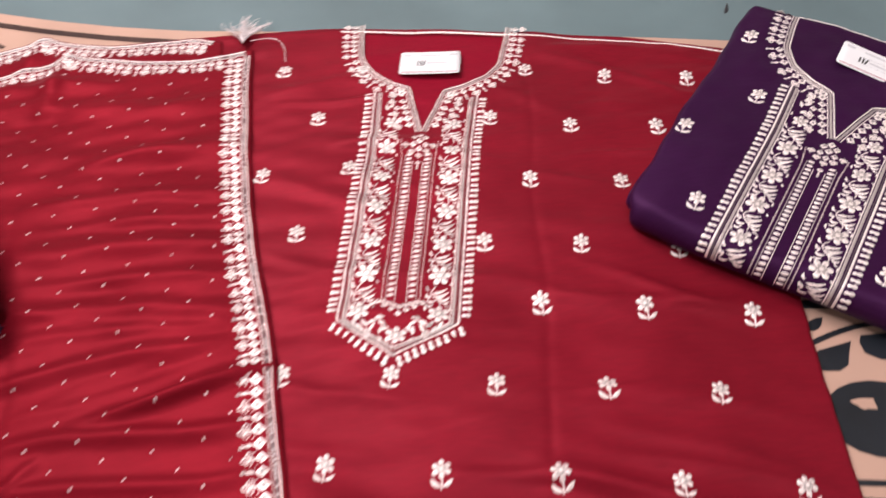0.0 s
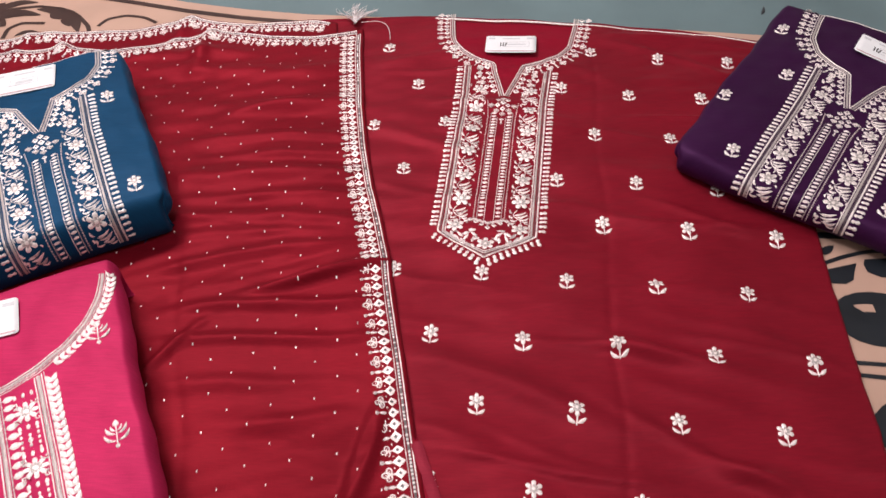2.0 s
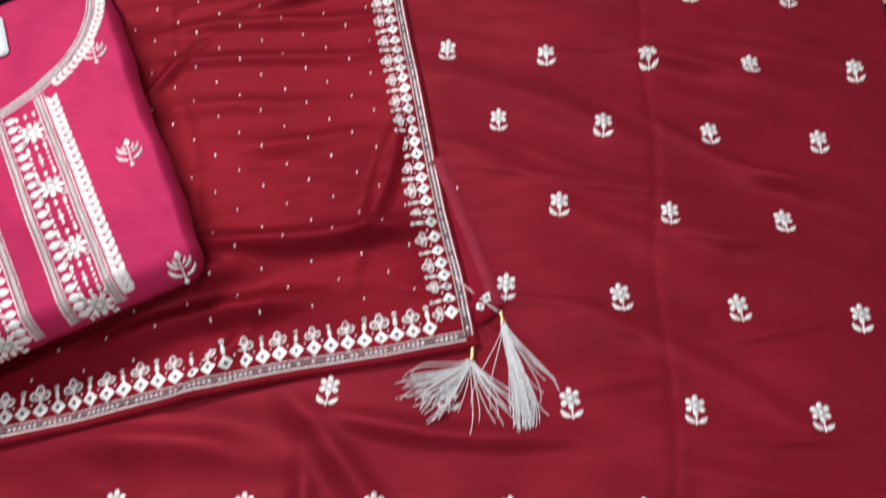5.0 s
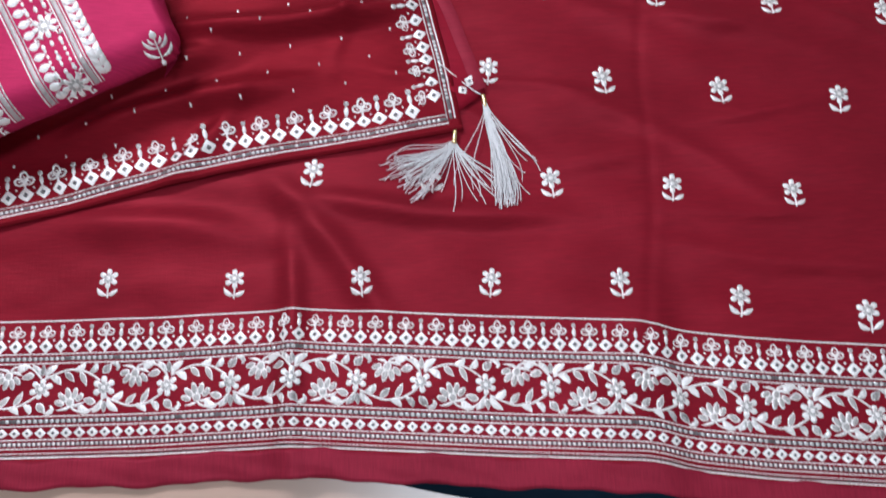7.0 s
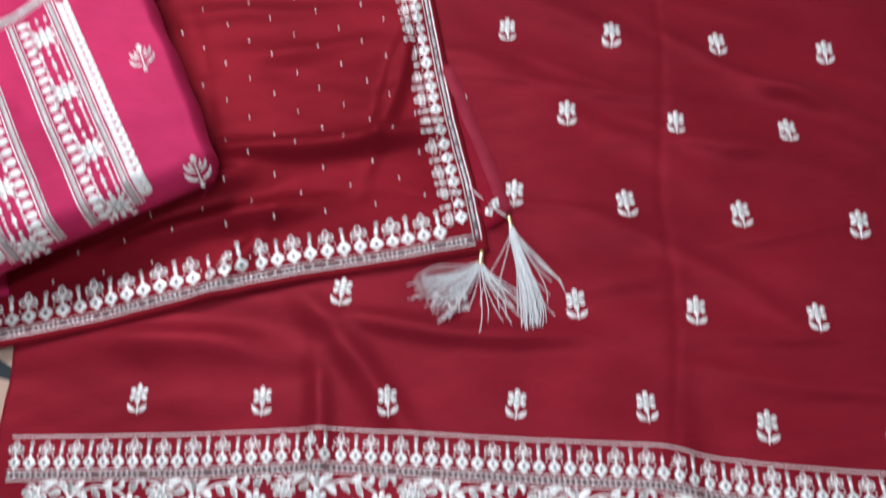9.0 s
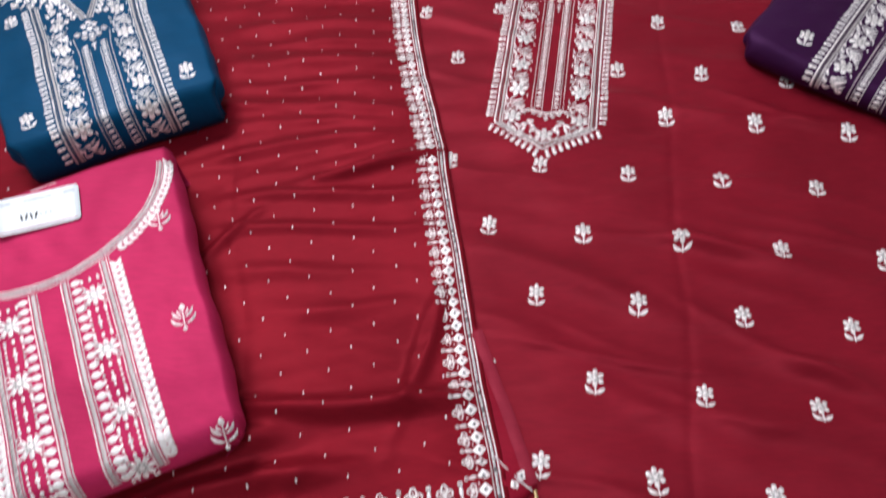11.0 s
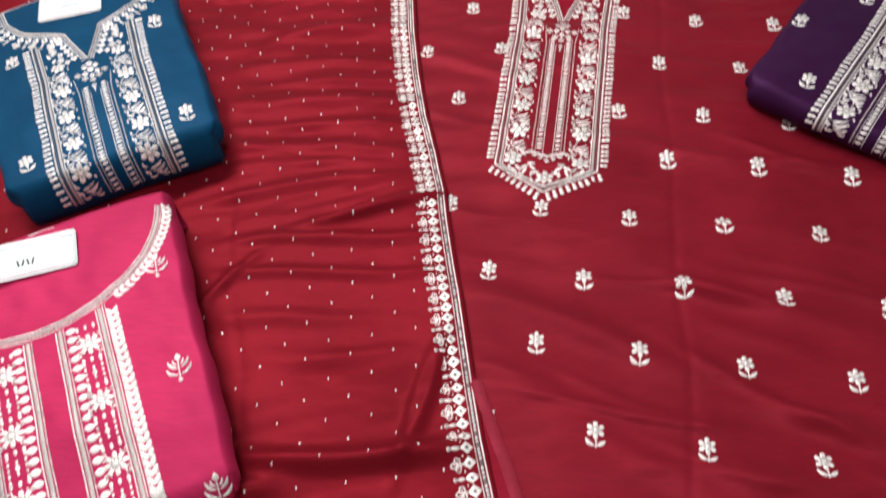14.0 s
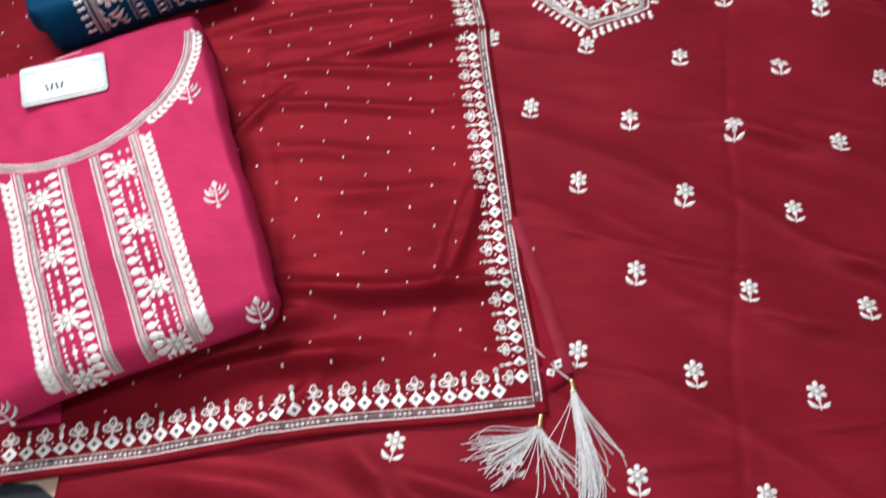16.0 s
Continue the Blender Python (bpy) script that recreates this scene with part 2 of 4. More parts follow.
def sprig_leaf(st, side):
    st.cord([(0.0004 * side, -0.0112), (0.004 * side, -0.0104), (0.0078 * side, -0.0078), (0.0104 * side, -0.0044 - 0.001 * side)], 0.005, 0.0013, taper=True)


def diamond_mesh():
    st = Stitches()
    st.dome(rhomb(0, 0, 0.006, 0.0064), 0.0012, 0.34, ring=True)
    return st.mesh("diamond", ZARI, ZARI_DARK)


def small_diamond_mesh():
    st = Stitches()
    st.dome(rhomb(0, 0, 0.0052, 0.0048), 0.0011, 0.32, ring=True)
    return st.mesh("small_diamond", ZARI, ZARI_DARK)


def trefoil_mesh():
    st = Stitches()
    for a, l in ((math.pi / 2, 0.0074), (0.25, 0.0064), (math.pi - 0.25, 0.0064)):
        loop = oval(0, 0.0035, l, 0.0048, a, 9, True)
        st.cord(loop + loop[:1], 0.0017, 0.0012, 0.0042)
        st.dome(oval(l * 0.52 * math.cos(a), 0.0035 + l * 0.52 * math.sin(a), 0.0016, 0.0016, 0, 5), 0.0009)
    st.cord([(0, -0.001), (0, 0.004)], 0.0016, 0.001)
    return st.mesh("trefoil", ZARI)


def bud_mesh():
    st = Stitches()
    st.dome(oval(0, 0.0, 0.0075, 0.0034, math.pi / 2, 7, True), 0.001)
    st.dome(oval(0, 0.0092, 0.0042, 0.0042, 0, 7), 0.0012, ring=True)
    return st.mesh("bud", ZARI)


def fringe_mesh():
    """A plump two-lobed stitch on a short stalk."""
    st = Stitches()
    y = np.array([0.0, 0.0018, 0.0038, 0.0054, 0.0066, 0.0086, 0.0108, 0.0124])
    w = np.array([0.0016, 0.0027, 0.0027, 0.0015, 0.0024, 0.0033, 0.0029, 0.001])
    st.dome([(a, b) for a, b in zip(w, y)] + [(-a, b) for a, b in zip(w[::-1], y[::-1])], 0.0014, 0.62)
    return st.mesh("fringe_stitch", ZARI)


def grain_mesh():
    st = Stitches()
    st.dome(oval(0, 0, 0.0104, 0.0056, 0.22, 8), 0.0012, 0.6)
    return st.mesh("grain_stitch", ZARI)


def leaf_pair_mesh():
    st = Stitches()
    for s in (-1, 1):
        st.dome(leaf(0, 0, 0.0092, 0.0046, math.pi / 2 - 0.62 * s, 0.1 * s), 0.0012)
    return st.mesh("leaf_stitch", ZARI)


def seed_mesh():
    st = Stitches()
    st.dome(leaf(0, 0, 0.0138, 0.0088, 0), 0.0013)
    return st.mesh("seed_stitch", ZARI)


def palm_mesh():
    """A small palm sprig: a bud over three pairs of arching leaves, a ball at its foot."""
    st = Stitches()
    st.dome(leaf(0, 0.005, 0.0075, 0.0056, math.pi / 2), 0.0014)
    for s in (-1, 1):
        for y, l in ((0.001, 0.0088), (-0.0058, 0.0105)):
            st.cord(smooth_curve([(0.0008 * s, y - 0.003), (l * 0.5 * s, y - 0.0022), (l * 0.9 * s, y + 0.0012), (l * 1.02 * s, y + 0.0055)], 0.002, 2), 0.0031, 0.0012, taper=True)
        st.cord([(0.0008 * s, 0.0012), (0.0042 * s, 0.003), (0.0046 * s, 0.0068)], 0.0024, 0.0011, taper=True)
    st.cord([(0, 0.006), (0, -0.0115)], 0.0013, 0.001)
    st.dome(oval(0, -0.0135, 0.0046, 0.0042, math.pi / 2, 7), 0.0012)
    return st.mesh("palm_sprig", ZARI)


def star_mesh():
    """A round flower with four curled corners."""
    st = Stitches()
    flower_shape(st, 0, 0, 0.0105, 8)
    for i in range(4):
        a = math.pi / 4 + i * math.pi / 2
        st.cord(curl(0.0125 * math.cos(a), 0.0125 * math.sin(a), 0.004, a + 2.2, 1.1), 0.0016, 0.001)
    return st.mesh("star_flower", ZARI)


DIAMOND, SMALL_DIAMOND, TREFOIL, BUD = diamond_mesh(), small_diamond_mesh(), trefoil_mesh(), bud_mesh()
FRINGE, GRAIN, LEAF_PAIR, SEED, PALM, STAR = fringe_mesh(), grain_mesh(), leaf_pair_mesh(), seed_mesh(), palm_mesh(), star_mesh()


def frame_on(surface, u, v, angle):
    """The pose on a surface whose y axis points along angle in (u, v)."""
    e = 0.0015
    p = surface(np.array([u, u + e, u]), np.array([v, v, v + e]), np.zeros(3))
    du, dv = Vector(p[1] - p[0]) / e, Vector(p[2] - p[0]) / e
    y = (du * math.cos(angle) + dv * math.sin(angle)).normalized()
    z = du.cross(dv).normalized()
    x = y.cross(z).normalized()
    y = z.cross(x)
    m = Matrix((x, y, z)).transposed().to_4x4()
    m.translation = Vector(p[0])
    return m


def piece(mesh, surface, u, v, angle, parent, size=1.0, name=None):
    ob = new(name or mesh.name, mesh)
    ob.parent = parent
    ob.matrix_world = frame_on(surface, u, v, angle) @ Matrix.Translation((0, 0, 0.0005)) @ Matrix.Diagonal((size, size, 1, 1))
    return ob


def laid(draw, name, surface, u, v, angle, parent, size=1.0):
    """A larger motif that follows the cloth under it; its y axis points along angle."""
    st = Stitches()
    draw(st)
    p = np.array(st.v)
    c, s = math.cos(angle - math.pi / 2) * size, math.sin(angle - math.pi / 2) * size
    x, y = u + p[:, 0] * c - p[:, 1] * s, v + p[:, 0] * s + p[:, 1] * c
    return mesh_object(name, surface(x, y, p[:, 2] + 0.0006), st.f, ZARI, parent, slots=st.m)


def sprig(surface, u, v, angle, parent, size=1.0):
    """A stem with a six-petalled flower and two curved leaves."""
    stem = laid(sprig_stem, "sprig", surface, u, v, angle, parent, size)
    laid(sprig_flower, "flower", surface, u, v, angle + random.uniform(-0.1, 0.1), stem, size)
    for side in (-1, 1):
        laid(lambda st: sprig_leaf(st, side), "leaf", surface, u, v, angle + random.uniform(-0.06, 0.06), stem, size)
    return stem


def thing(name, label, category, group="", kind=""):
    return tagged(new(name), label, category, group, kind)


# ---- border of diamonds, buds and trefoils along an edge ----
def edge_frame(curve):
    d = np.r_[0, np.cumsum(np.linalg.norm(np.diff(curve, axis=0), axis=1))]
    t = np.gradient(curve, axis=0)
    t /= np.linalg.norm(t, axis=1)[:, None]
    return d, t


def offset(curve, off, side):
    d, t = edge_frame(curve)
    return curve + side * off * np.stack([-t[:, 1], t[:, 0]], 1)


def border(parent, curve, surface, side, inset=0.004, pitch=0.0125, size=1.0, s0=0.0, s1=0.0):
    """side 1: the tips point to the left of the curve's way."""
    lines = tagged(new("border"), "narrow rose-silver border of diamonds, buds and trefoils")
    lines.parent = parent
    curve = curve[3:-3]
    lo, hi = inset, inset + 0.0066 * size
    st = Stitches().cord(offset(curve, lo, side), 0.0024, 0.0014, 0.004).cord(offset(curve, hi, side), 0.0019, 0.0013, 0.004)
    st.lay("border_cord", surface, ZARI, lines)
    band = Stitches()
    d, _ = edge_frame(curve)
    mid = offset(curve, (lo + hi) / 2, side)
    fil = Stitches()
    fil.cord(mid, 0.0046 * size, 0.0008, 0.0028)
    fil.lay("border_filling", surface, ZARI_DARK, lines)
    n = int(d[-1] / 0.0046)
    for i in range(n):
        s = (i + 0.5) * 0.0046
        x, y = np.interp(s, d, mid[:, 0]), np.interp(s, d, mid[:, 1])
        if random.random() < 0.8:
            band.dome(oval(x, y, 0.0036, 0.0036, 0, 6), 0.0007, 0.75, z=0.0007)
    tagged(band.lay("sequin_trim", surface, SEQUIN, lines), kind="stuff")
    beads = Stitches()
    row, tip, gap = offset(curve, hi + 0.0073 * size, side), offset(curve, hi + 0.0132 * size, side), offset(curve, hi + 0.0122 * size, side)
    _, t = edge_frame(row)
    dr = d
    count = int((d[-1] - s0 - s1) / pitch)
    for i in range(count):
        s = s0 + (i + 0.5) * pitch
        tx, ty = np.interp(s, dr, t[:, 0]), np.interp(s, dr, t[:, 1])
        a = math.atan2(ty, tx) + side * math.pi / 2
        piece(DIAMOND, surface, np.interp(s, dr, row[:, 0]), np.interp(s, dr, row[:, 1]), a, lines, size * random.uniform(0.94, 1.04))
        piece((TREFOIL, BUD)[i % 2], surface, np.interp(s, dr, tip[:, 0]), np.interp(s, dr, tip[:, 1]), a + random.uniform(-0.12, 0.12), lines, size * random.uniform(0.95, 1.15))
        s += pitch / 2
        beads.dome(oval(np.interp(s, dr, gap[:, 0]), np.interp(s, dr, gap[:, 1]), 0.0025, 0.0025, 0, 6), 0.001)
    beads.lay("bead_trim", surface, ZARI, lines)
    return lines


# ---- neckline and yoke, drawn round the point of the neck's V ----
NECK_HALF = [(0.106, 0.212), (0.104, 0.18), (0.0965, 0.128), (0.079, 0.099), (0.052, 0.079), (0.0235, 0.066)]
NECK_POINT = -0.019


# curved leaves and stems between two flowers of the yoke's vine, in millimetres from the upper flower, and their widths
VINE_BOUGHS = (
    (((-4, -12), (-10, -19), (-5, -27), (3, -32), (2, -40)), 1.7),
    (((-7, -19), (2, -19), (10, -13)), 3.4), (((-7, -24), (3, -25), (13, -17)), 4.4), (((-2, -30), (7, -31), (13.5, -24)), 4.2), (((3, -33), (9, -36), (13.5, -31)), 3.6),
    (((-9, -17), (-13.5, -17), (-14, -10)), 3.4), (((-8, -24), (-13, -27), (-14, -20)), 4.2), (((-2, -31), (-9, -35), (-13, -30)), 4.2), (((-4, -36), (-9, -41), (-13.5, -38)), 2.8),
    (((-9, -20), (-2, -21.5), (3, -17)), 2.6), (((-4, -29), (2, -28), (6, -25)), 2.4), (((-12, -31), (-9, -26), (-11, -22)), 2.4), (((7, -37), (11, -40), (13.5, -38)), 2.6),
    (((12, 4), (14.5, 7), (13, 12)), 2.6), (((-12, 4), (-14.5, 7), (-13, 12)), 2.8), (((11, -8), (14, -8), (14.5, -12)), 2.6),
)


def yoke(parent, surface, v_min=-0.40, full=True, point=NECK_POINT):
    g = tagged(new("yoke_embroidery"), "rose-silver embroidered yoke panel with vine scrolls")
    g.parent = parent
    cords, dim, dark, beads, vine = Stitches(), Stitches(), Stitches(), Stitches(), Stitches()
    bottom = max(v_min, -0.318)
    for s in (-1, 1):
        neck = smooth_curve([(s * x, y) for x, y in NECK_HALF], 0.004, 3)
        neck = np.vstack([neck, resample([(s * 0.0235, 0.066), (0, point)], 0.004)[1:]])
        cords.cord(neck, 0.0022, 0.0016)
        out = lambda o: np.array([(s * max(0.0, s * x), y) for x, y in offset(neck, o, s)])
        dim.cord(out(0.0036), 0.0046, 0.0008, 0.003)
        cords.cord(out(0.0072), 0.0018, 0.0012, 0.004)
        d, t = edge_frame(neck)
        row, tip, third = out(0.0134), out(0.0195), out(0.0238)
        for i in range(int(d[-1] / 0.0118)):
            q = (i + 0.5) * 0.0118
            a = math.atan2(np.interp(q, d, t[:, 1]), np.interp(q, d, t[:, 0])) + s * math.pi / 2
            x, y = np.interp(q, d, row[:, 0]), np.interp(q, d, row[:, 1])
            if abs(x) > 0.006:
                piece(DIAMOND, surface, x, y, a, g, 0.94)
            if q < 0.165:
                piece((TREFOIL, BUD)[i % 2], surface, np.interp(q, d, tip[:, 0]), np.interp(q, d, tip[:, 1]), a, g, 1.0)
            elif abs(np.interp(q, d, third[:, 0])) > 0.008:
                piece(TREFOIL if i % 2 else SMALL_DIAMOND, surface, np.interp(q, d, third[:, 0]), np.interp(q, d, third[:, 1]), a, g, 0.95)
        # outer frame: two cords on a dark ground and a thin one inside
        for o, w, st in ((0.0566, 0.002, cords), (0.0598, 0.0046, dim), (0.0634, 0.0016, dark), (0.0664, 0.0036, cords)):
            top = 0.052 + (o - 0.0575) * 0.8
            pts = [(s * (o + 0.004), top), (s * o, -0.03), (s * o, bottom)]
            if full:
                pts.append((0, -0.352 - (o - 0.0575) * 1.1))
            st.cord(pts, w, 0.0006 if st is dark else 0.0011 if st is dim else 0.0013, 0.0032)
        v = 0.05
        while v > bottom + 0.004:
            piece(FRINGE, surface, s * (0.0692 + 0.004 * max(0, (v + 0.03) / 0.08)), v, (0.12 if s > 0 else math.pi + 0.12) + random.uniform(-0.08, 0.08), g, random.uniform(0.78, 0.88))
            v -= 0.0087
        if full:
            ang = math.atan2(-0.045, s * -0.0672)
            for i in range(9):
                q = (i + 0.3) / 9
                piece(FRINGE, surface, s * 0.0705 * (1 - q), bottom - 0.0025 - 0.0455 * q, ang + s * math.pi / 2 - 0.2 * s, g, 0.95)
        # inner frame round the placket: a row of dots and a column of grains
        foot = max(v_min, -0.292)
        n = int((-0.04 - foot) / 0.0036)
        for i in range(n):
            beads.dome(oval(s * (0.0212 + 0.003 * max(0, 1 - i / 8)), -0.042 - i * 0.0036, 0.0026, 0.0026, 0, 6), 0.0011)
        cords.cord([(s * 0.0066, -0.072), (s * 0.0066, foot)], 0.0013, 0.001, 0.0032)
        dim.cord([(s * 0.0168, -0.062), (s * 0.0168, foot)], 0.0018, 0.0006, 0.0028)
        v = -0.062
        while v > foot + 0.003:
            piece(GRAIN, surface, s * 0.0118, v, math.pi / 2, g, random.uniform(0.74, 0.84))
            v -= 0.0071
        # climbing vine with flowers
        v = -0.0025
        while v > bottom - 0.004:
            x, small = s * 0.0418, v > -0.02
            if not (full and v < -0.3):
                piece(FLOWER_HEAD, surface, x + random.uniform(-0.001, 0.001), v, math.pi / 2 + random.uniform(-0.4, 0.4), g, (0.95 if small else 1.22) * random.uniform(0.96, 1.05), "flower")
            for pts, w in VINE_BOUGHS:
                pts = [(x + px / 1000, v + py / 1000) for px, py in pts]
                if min(p[1] for p in pts) > bottom + 0.001 and max(p[1] for p in pts) < 0.02:
                    vine.cord(smooth_curve(pts, 0.002, 2), w * (1.16 if w > 2 else 1) / 1000, 0.0012, taper=w > 2)
            v -= 0.0508
        for y, a, l in ((0.034, 1.9, 0.013), (0.02, 1.2, 0.013), (0.01, 2.3, 0.011), (0.026, 2.5, 0.01)):
            vine.dome(leaf(s * 0.048, y, l, 0.0052, a if s > 0 else math.pi - a), 0.0012)
        if full:
            for (x, y, a, l) in ((0.03, -0.325, 0.5, 0.015), (0.02, -0.33, 2.6, 0.014), (0.046, -0.322, 3.6, 0.013), (0.024, -0.338, 0.2, 0.014), (0.014, -0.345, 0.9, 0.01), (0.034, -0.3, 2.2, 0.012), (0.012, -0.322, 0.35, 0.012), (0.026, -0.315, 2.9, 0.013), (0.018, -0.335, 1.5, 0.013), (0.03, -0.331, 1.9, 0.014), (0.034, -0.322, 2.6, 0.014), (0.012, -0.329, 1.2, 0.011), (0.05, -0.316, -2.2, 0.012), (0.02, -0.342, 0.6, 0.012), (0.036, -0.327, -2.7, 0.012)):
                vine.dome(leaf(s * x, y, l, 0.0048, a if s > 0 else math.pi - a, 0.15 * s), 0.0012)
            piece(FLOWER_HEAD, surface, 0.044 * s, -0.307, math.pi / 2, g, 1.2, "flower")
    # pendant of diamonds and trefoils below the V
    p0 = point - 0.011
    for x, y, k in ((0, 0, 1.1), (-0.0085, -0.007, 1), (0.0085, -0.007, 1), (0, -0.0145, 1.1), (-0.0095, -0.0215, 0.95), (0.0095, -0.0215, 0.95), (0, -0.029, 0.95)):
        piece(DIAMOND, surface, 0.85 * x, p0 + 0.85 * y, math.pi / 2, g, 0.78 * k)
    for x, y in ((-0.021, -0.019), (0.021, -0.019), (-0.011, -0.029), (0.011, -0.029), (0, -0.036)):
        piece(TREFOIL, surface, 0.85 * x, p0 + 0.85 * y, -math.pi / 2, g, 0.7)
    piece(SMALL_DIAMOND, surface, 0, p0 - 0.046, math.pi / 2, g, 0.8)
    piece(BUD, surface, 0, p0 - 0.05, -math.pi / 2, g, 0.8)
    if full:
        for i in range(7):
            q = i / 3 - 1
            piece(SMALL_DIAMOND, surface, 0.025 * q, -0.309 + 0.017 * abs(q), math.pi / 2, g, 0.8)
            piece(TREFOIL, surface, 0.019 * q, -0.297 + 0.008 * abs(q), -math.pi / 2, g, 0.6)
        piece(FLOWER_HEAD, surface, 0, -0.336, math.pi / 2, g, 1.2, "flower")
        sprig(surface, 0.0, -0.387, math.pi / 2, g, 0.95)
    cords.lay("outline_cord", surface, ZARI, g)
    dim.lay("chain_filling", surface, ZARI_DIM, g)
    dark.lay("dark_filling", surface, ZARI_DARK, g)
    tagged(beads.lay("bead_trim", surface, ZARI_ROSE, g), kind="stuff")
    vine.lay("vine", surface, ZARI, g)
    return g


def flower_head_mesh():
    st = Stitches()
    flower_shape(st, 0, 0, 0.0106, 6, h=0.0013)
    return st.mesh("flower", ZARI)


FLOWER_HEAD = flower_head_mesh()


# ---- room, floor and mat ----
def box_part(name, lo, hi, material, parent=None):
    (a, b, c), (d, e, f) = lo, hi
    v = [(a, b, c), (d, b, c), (d, e, c), (a, e, c), (a, b, f), (d, b, f), (d, e, f), (a, e, f)]
    q = [(3, 2, 1, 0), (4, 5, 6, 7), (0, 1, 5, 4), (1, 2, 6, 5), (2, 3, 7, 6), (3, 0, 4, 7)]
    return mesh_object(name, v, q, material, parent, smooth=False)


def setting(ob, label, category):
    return tagged(ob, label, category, kind="structure")


setting(box_part("floor", (-2.2, -2.2, -0.1), (2.2, 2.6, -0.003), FLOOR_PAINT), "teal-grey painted cement floor with faint stains", "floor")
setting(box_part("wall_north", (-2.3, 2.6, -0.1), (2.3, 2.7, 2.9), WALL_PAINT), "plain pale painted wall", "wall")
setting(box_part("wall_south", (-2.3, -2.3, -0.1), (2.3, -2.2, 2.9), WALL_PAINT), "plain pale painted wall", "wall")
setting(box_part("wall_west", (-2.3, -2.2, -0.1), (-2.2, 2.6, 2.9), WALL_PAINT), "plain pale painted wall", "wall")
setting(box_part("wall_east", (2.2, -2.2, -0.1), (2.3, 2.6, 2.9), WALL_PAINT), "plain pale painted wall", "wall")
setting(box_part("ceiling", (-2.3, -2.3, 2.9), (2.3, 2.7, 3.0), CEILING_PAINT), "plain white ceiling", "ceiling")


def sheet(us, vs, place, skip=None):
    """A grid of faces place(u, v) over the given steps."""
    uu, vv = np.meshgrid(us, vs)
    pts = place(uu.ravel(), vv.ravel())
    n, faces = len(us), []
    for j in range(len(vs) - 1):
        for i in range(n - 1):
            a = j * n + i
            if skip is None or not skip[j, i]:
                faces.append((a, a + 1, a + n + 1, a + n))
    return pts, faces


def gauss(x):
    return np.exp(-x * x)


def ridges(x, y, rows):
    """Sums soft folds, each along a stretch from (x0, y0) to (x1, y1), w wide and h high."""
    z = np.zeros_like(x)
    for x0, y0, x1, y1, w, h in rows:
        dx, dy = x1 - x0, y1 - y0
        ln = math.hypot(dx, dy)
        s = ((x - x0) * dx + (y - y0) * dy) / ln
        d = ((x - x0) * -dy + (y - y0) * dx) / ln + 0.004 * np.sin(s * 22 + x0 * 40)
        fade = 1 / (1 + np.exp(-(s + 0.01) / 0.018)) / (1 + np.exp((s - ln - 0.01) / 0.018))
        z = z + h * gauss(d / w) * fade
    return z


def ripple(x, y, seed, size, amount):
    rng = np.random.RandomState(seed)
    z = np.zeros_like(x)
    for _ in range(9):
        a, k, ph = rng.uniform(0, 6.28), rng.uniform(0.6, 1.7) / size, rng.uniform(0, 6.28)
        z = z + np.sin((x * math.cos(a) + y * math.sin(a)) * k * 6.28 + ph)
    return amount * z / 4


MAT_EDGE = [(-1.6, 1.44), (-1.2, 1.325), (-0.803, 1.222), (-0.656, 1.182), (-0.53, 1.143), (-0.42, 1.115), (-0.31, 1.094), (0.0, 1.062), (0.36, 1.018), (0.49, 0.996), (0.66, 0.972), (1.6, 0.86)]
MX, MY = np.array(MAT_EDGE).T


def mat_top(x):
    return np.interp(x, MX, MY)


def mat_z(x, y):
    return 0.0015 + ripple(x, y, 3, 0.5, 0.0008)


def mat_surface(x, y, h=0):
    return np.stack([x, y, mat_z(x, y) + h], 1)


mat = setting(new("floor_mat"), "tan printed vinyl floor mat with dark scrolls", "mat")
us, vs = np.linspace(-1.6, 1.6, 80), np.linspace(0, 1, 60)
pts, faces = sheet(us, vs, lambda u, v: mat_surface(u, -1.3 + (mat_top(u) + 1.3) * v))
mesh_object("mat_sheet", pts, faces, MAT_BASE, mat)


def mat_print(name, draw, material):
    st = Stitches()
    draw(st)
    ob = st.lay(name, lambda x, y, h: mat_surface(x, y, 0.0007 + 0 * h), material, mat)
    return ob


def print_border(st):
    x = np.linspace(-1.5, 1.5, 60)
    st.cord(np.stack([x, mat_top(x) - 0.029], 1), 0.0115, 0.0002)
    st.cord(np.stack([x, mat_top(x) - 0.23], 1), 0.008, 0.0002)


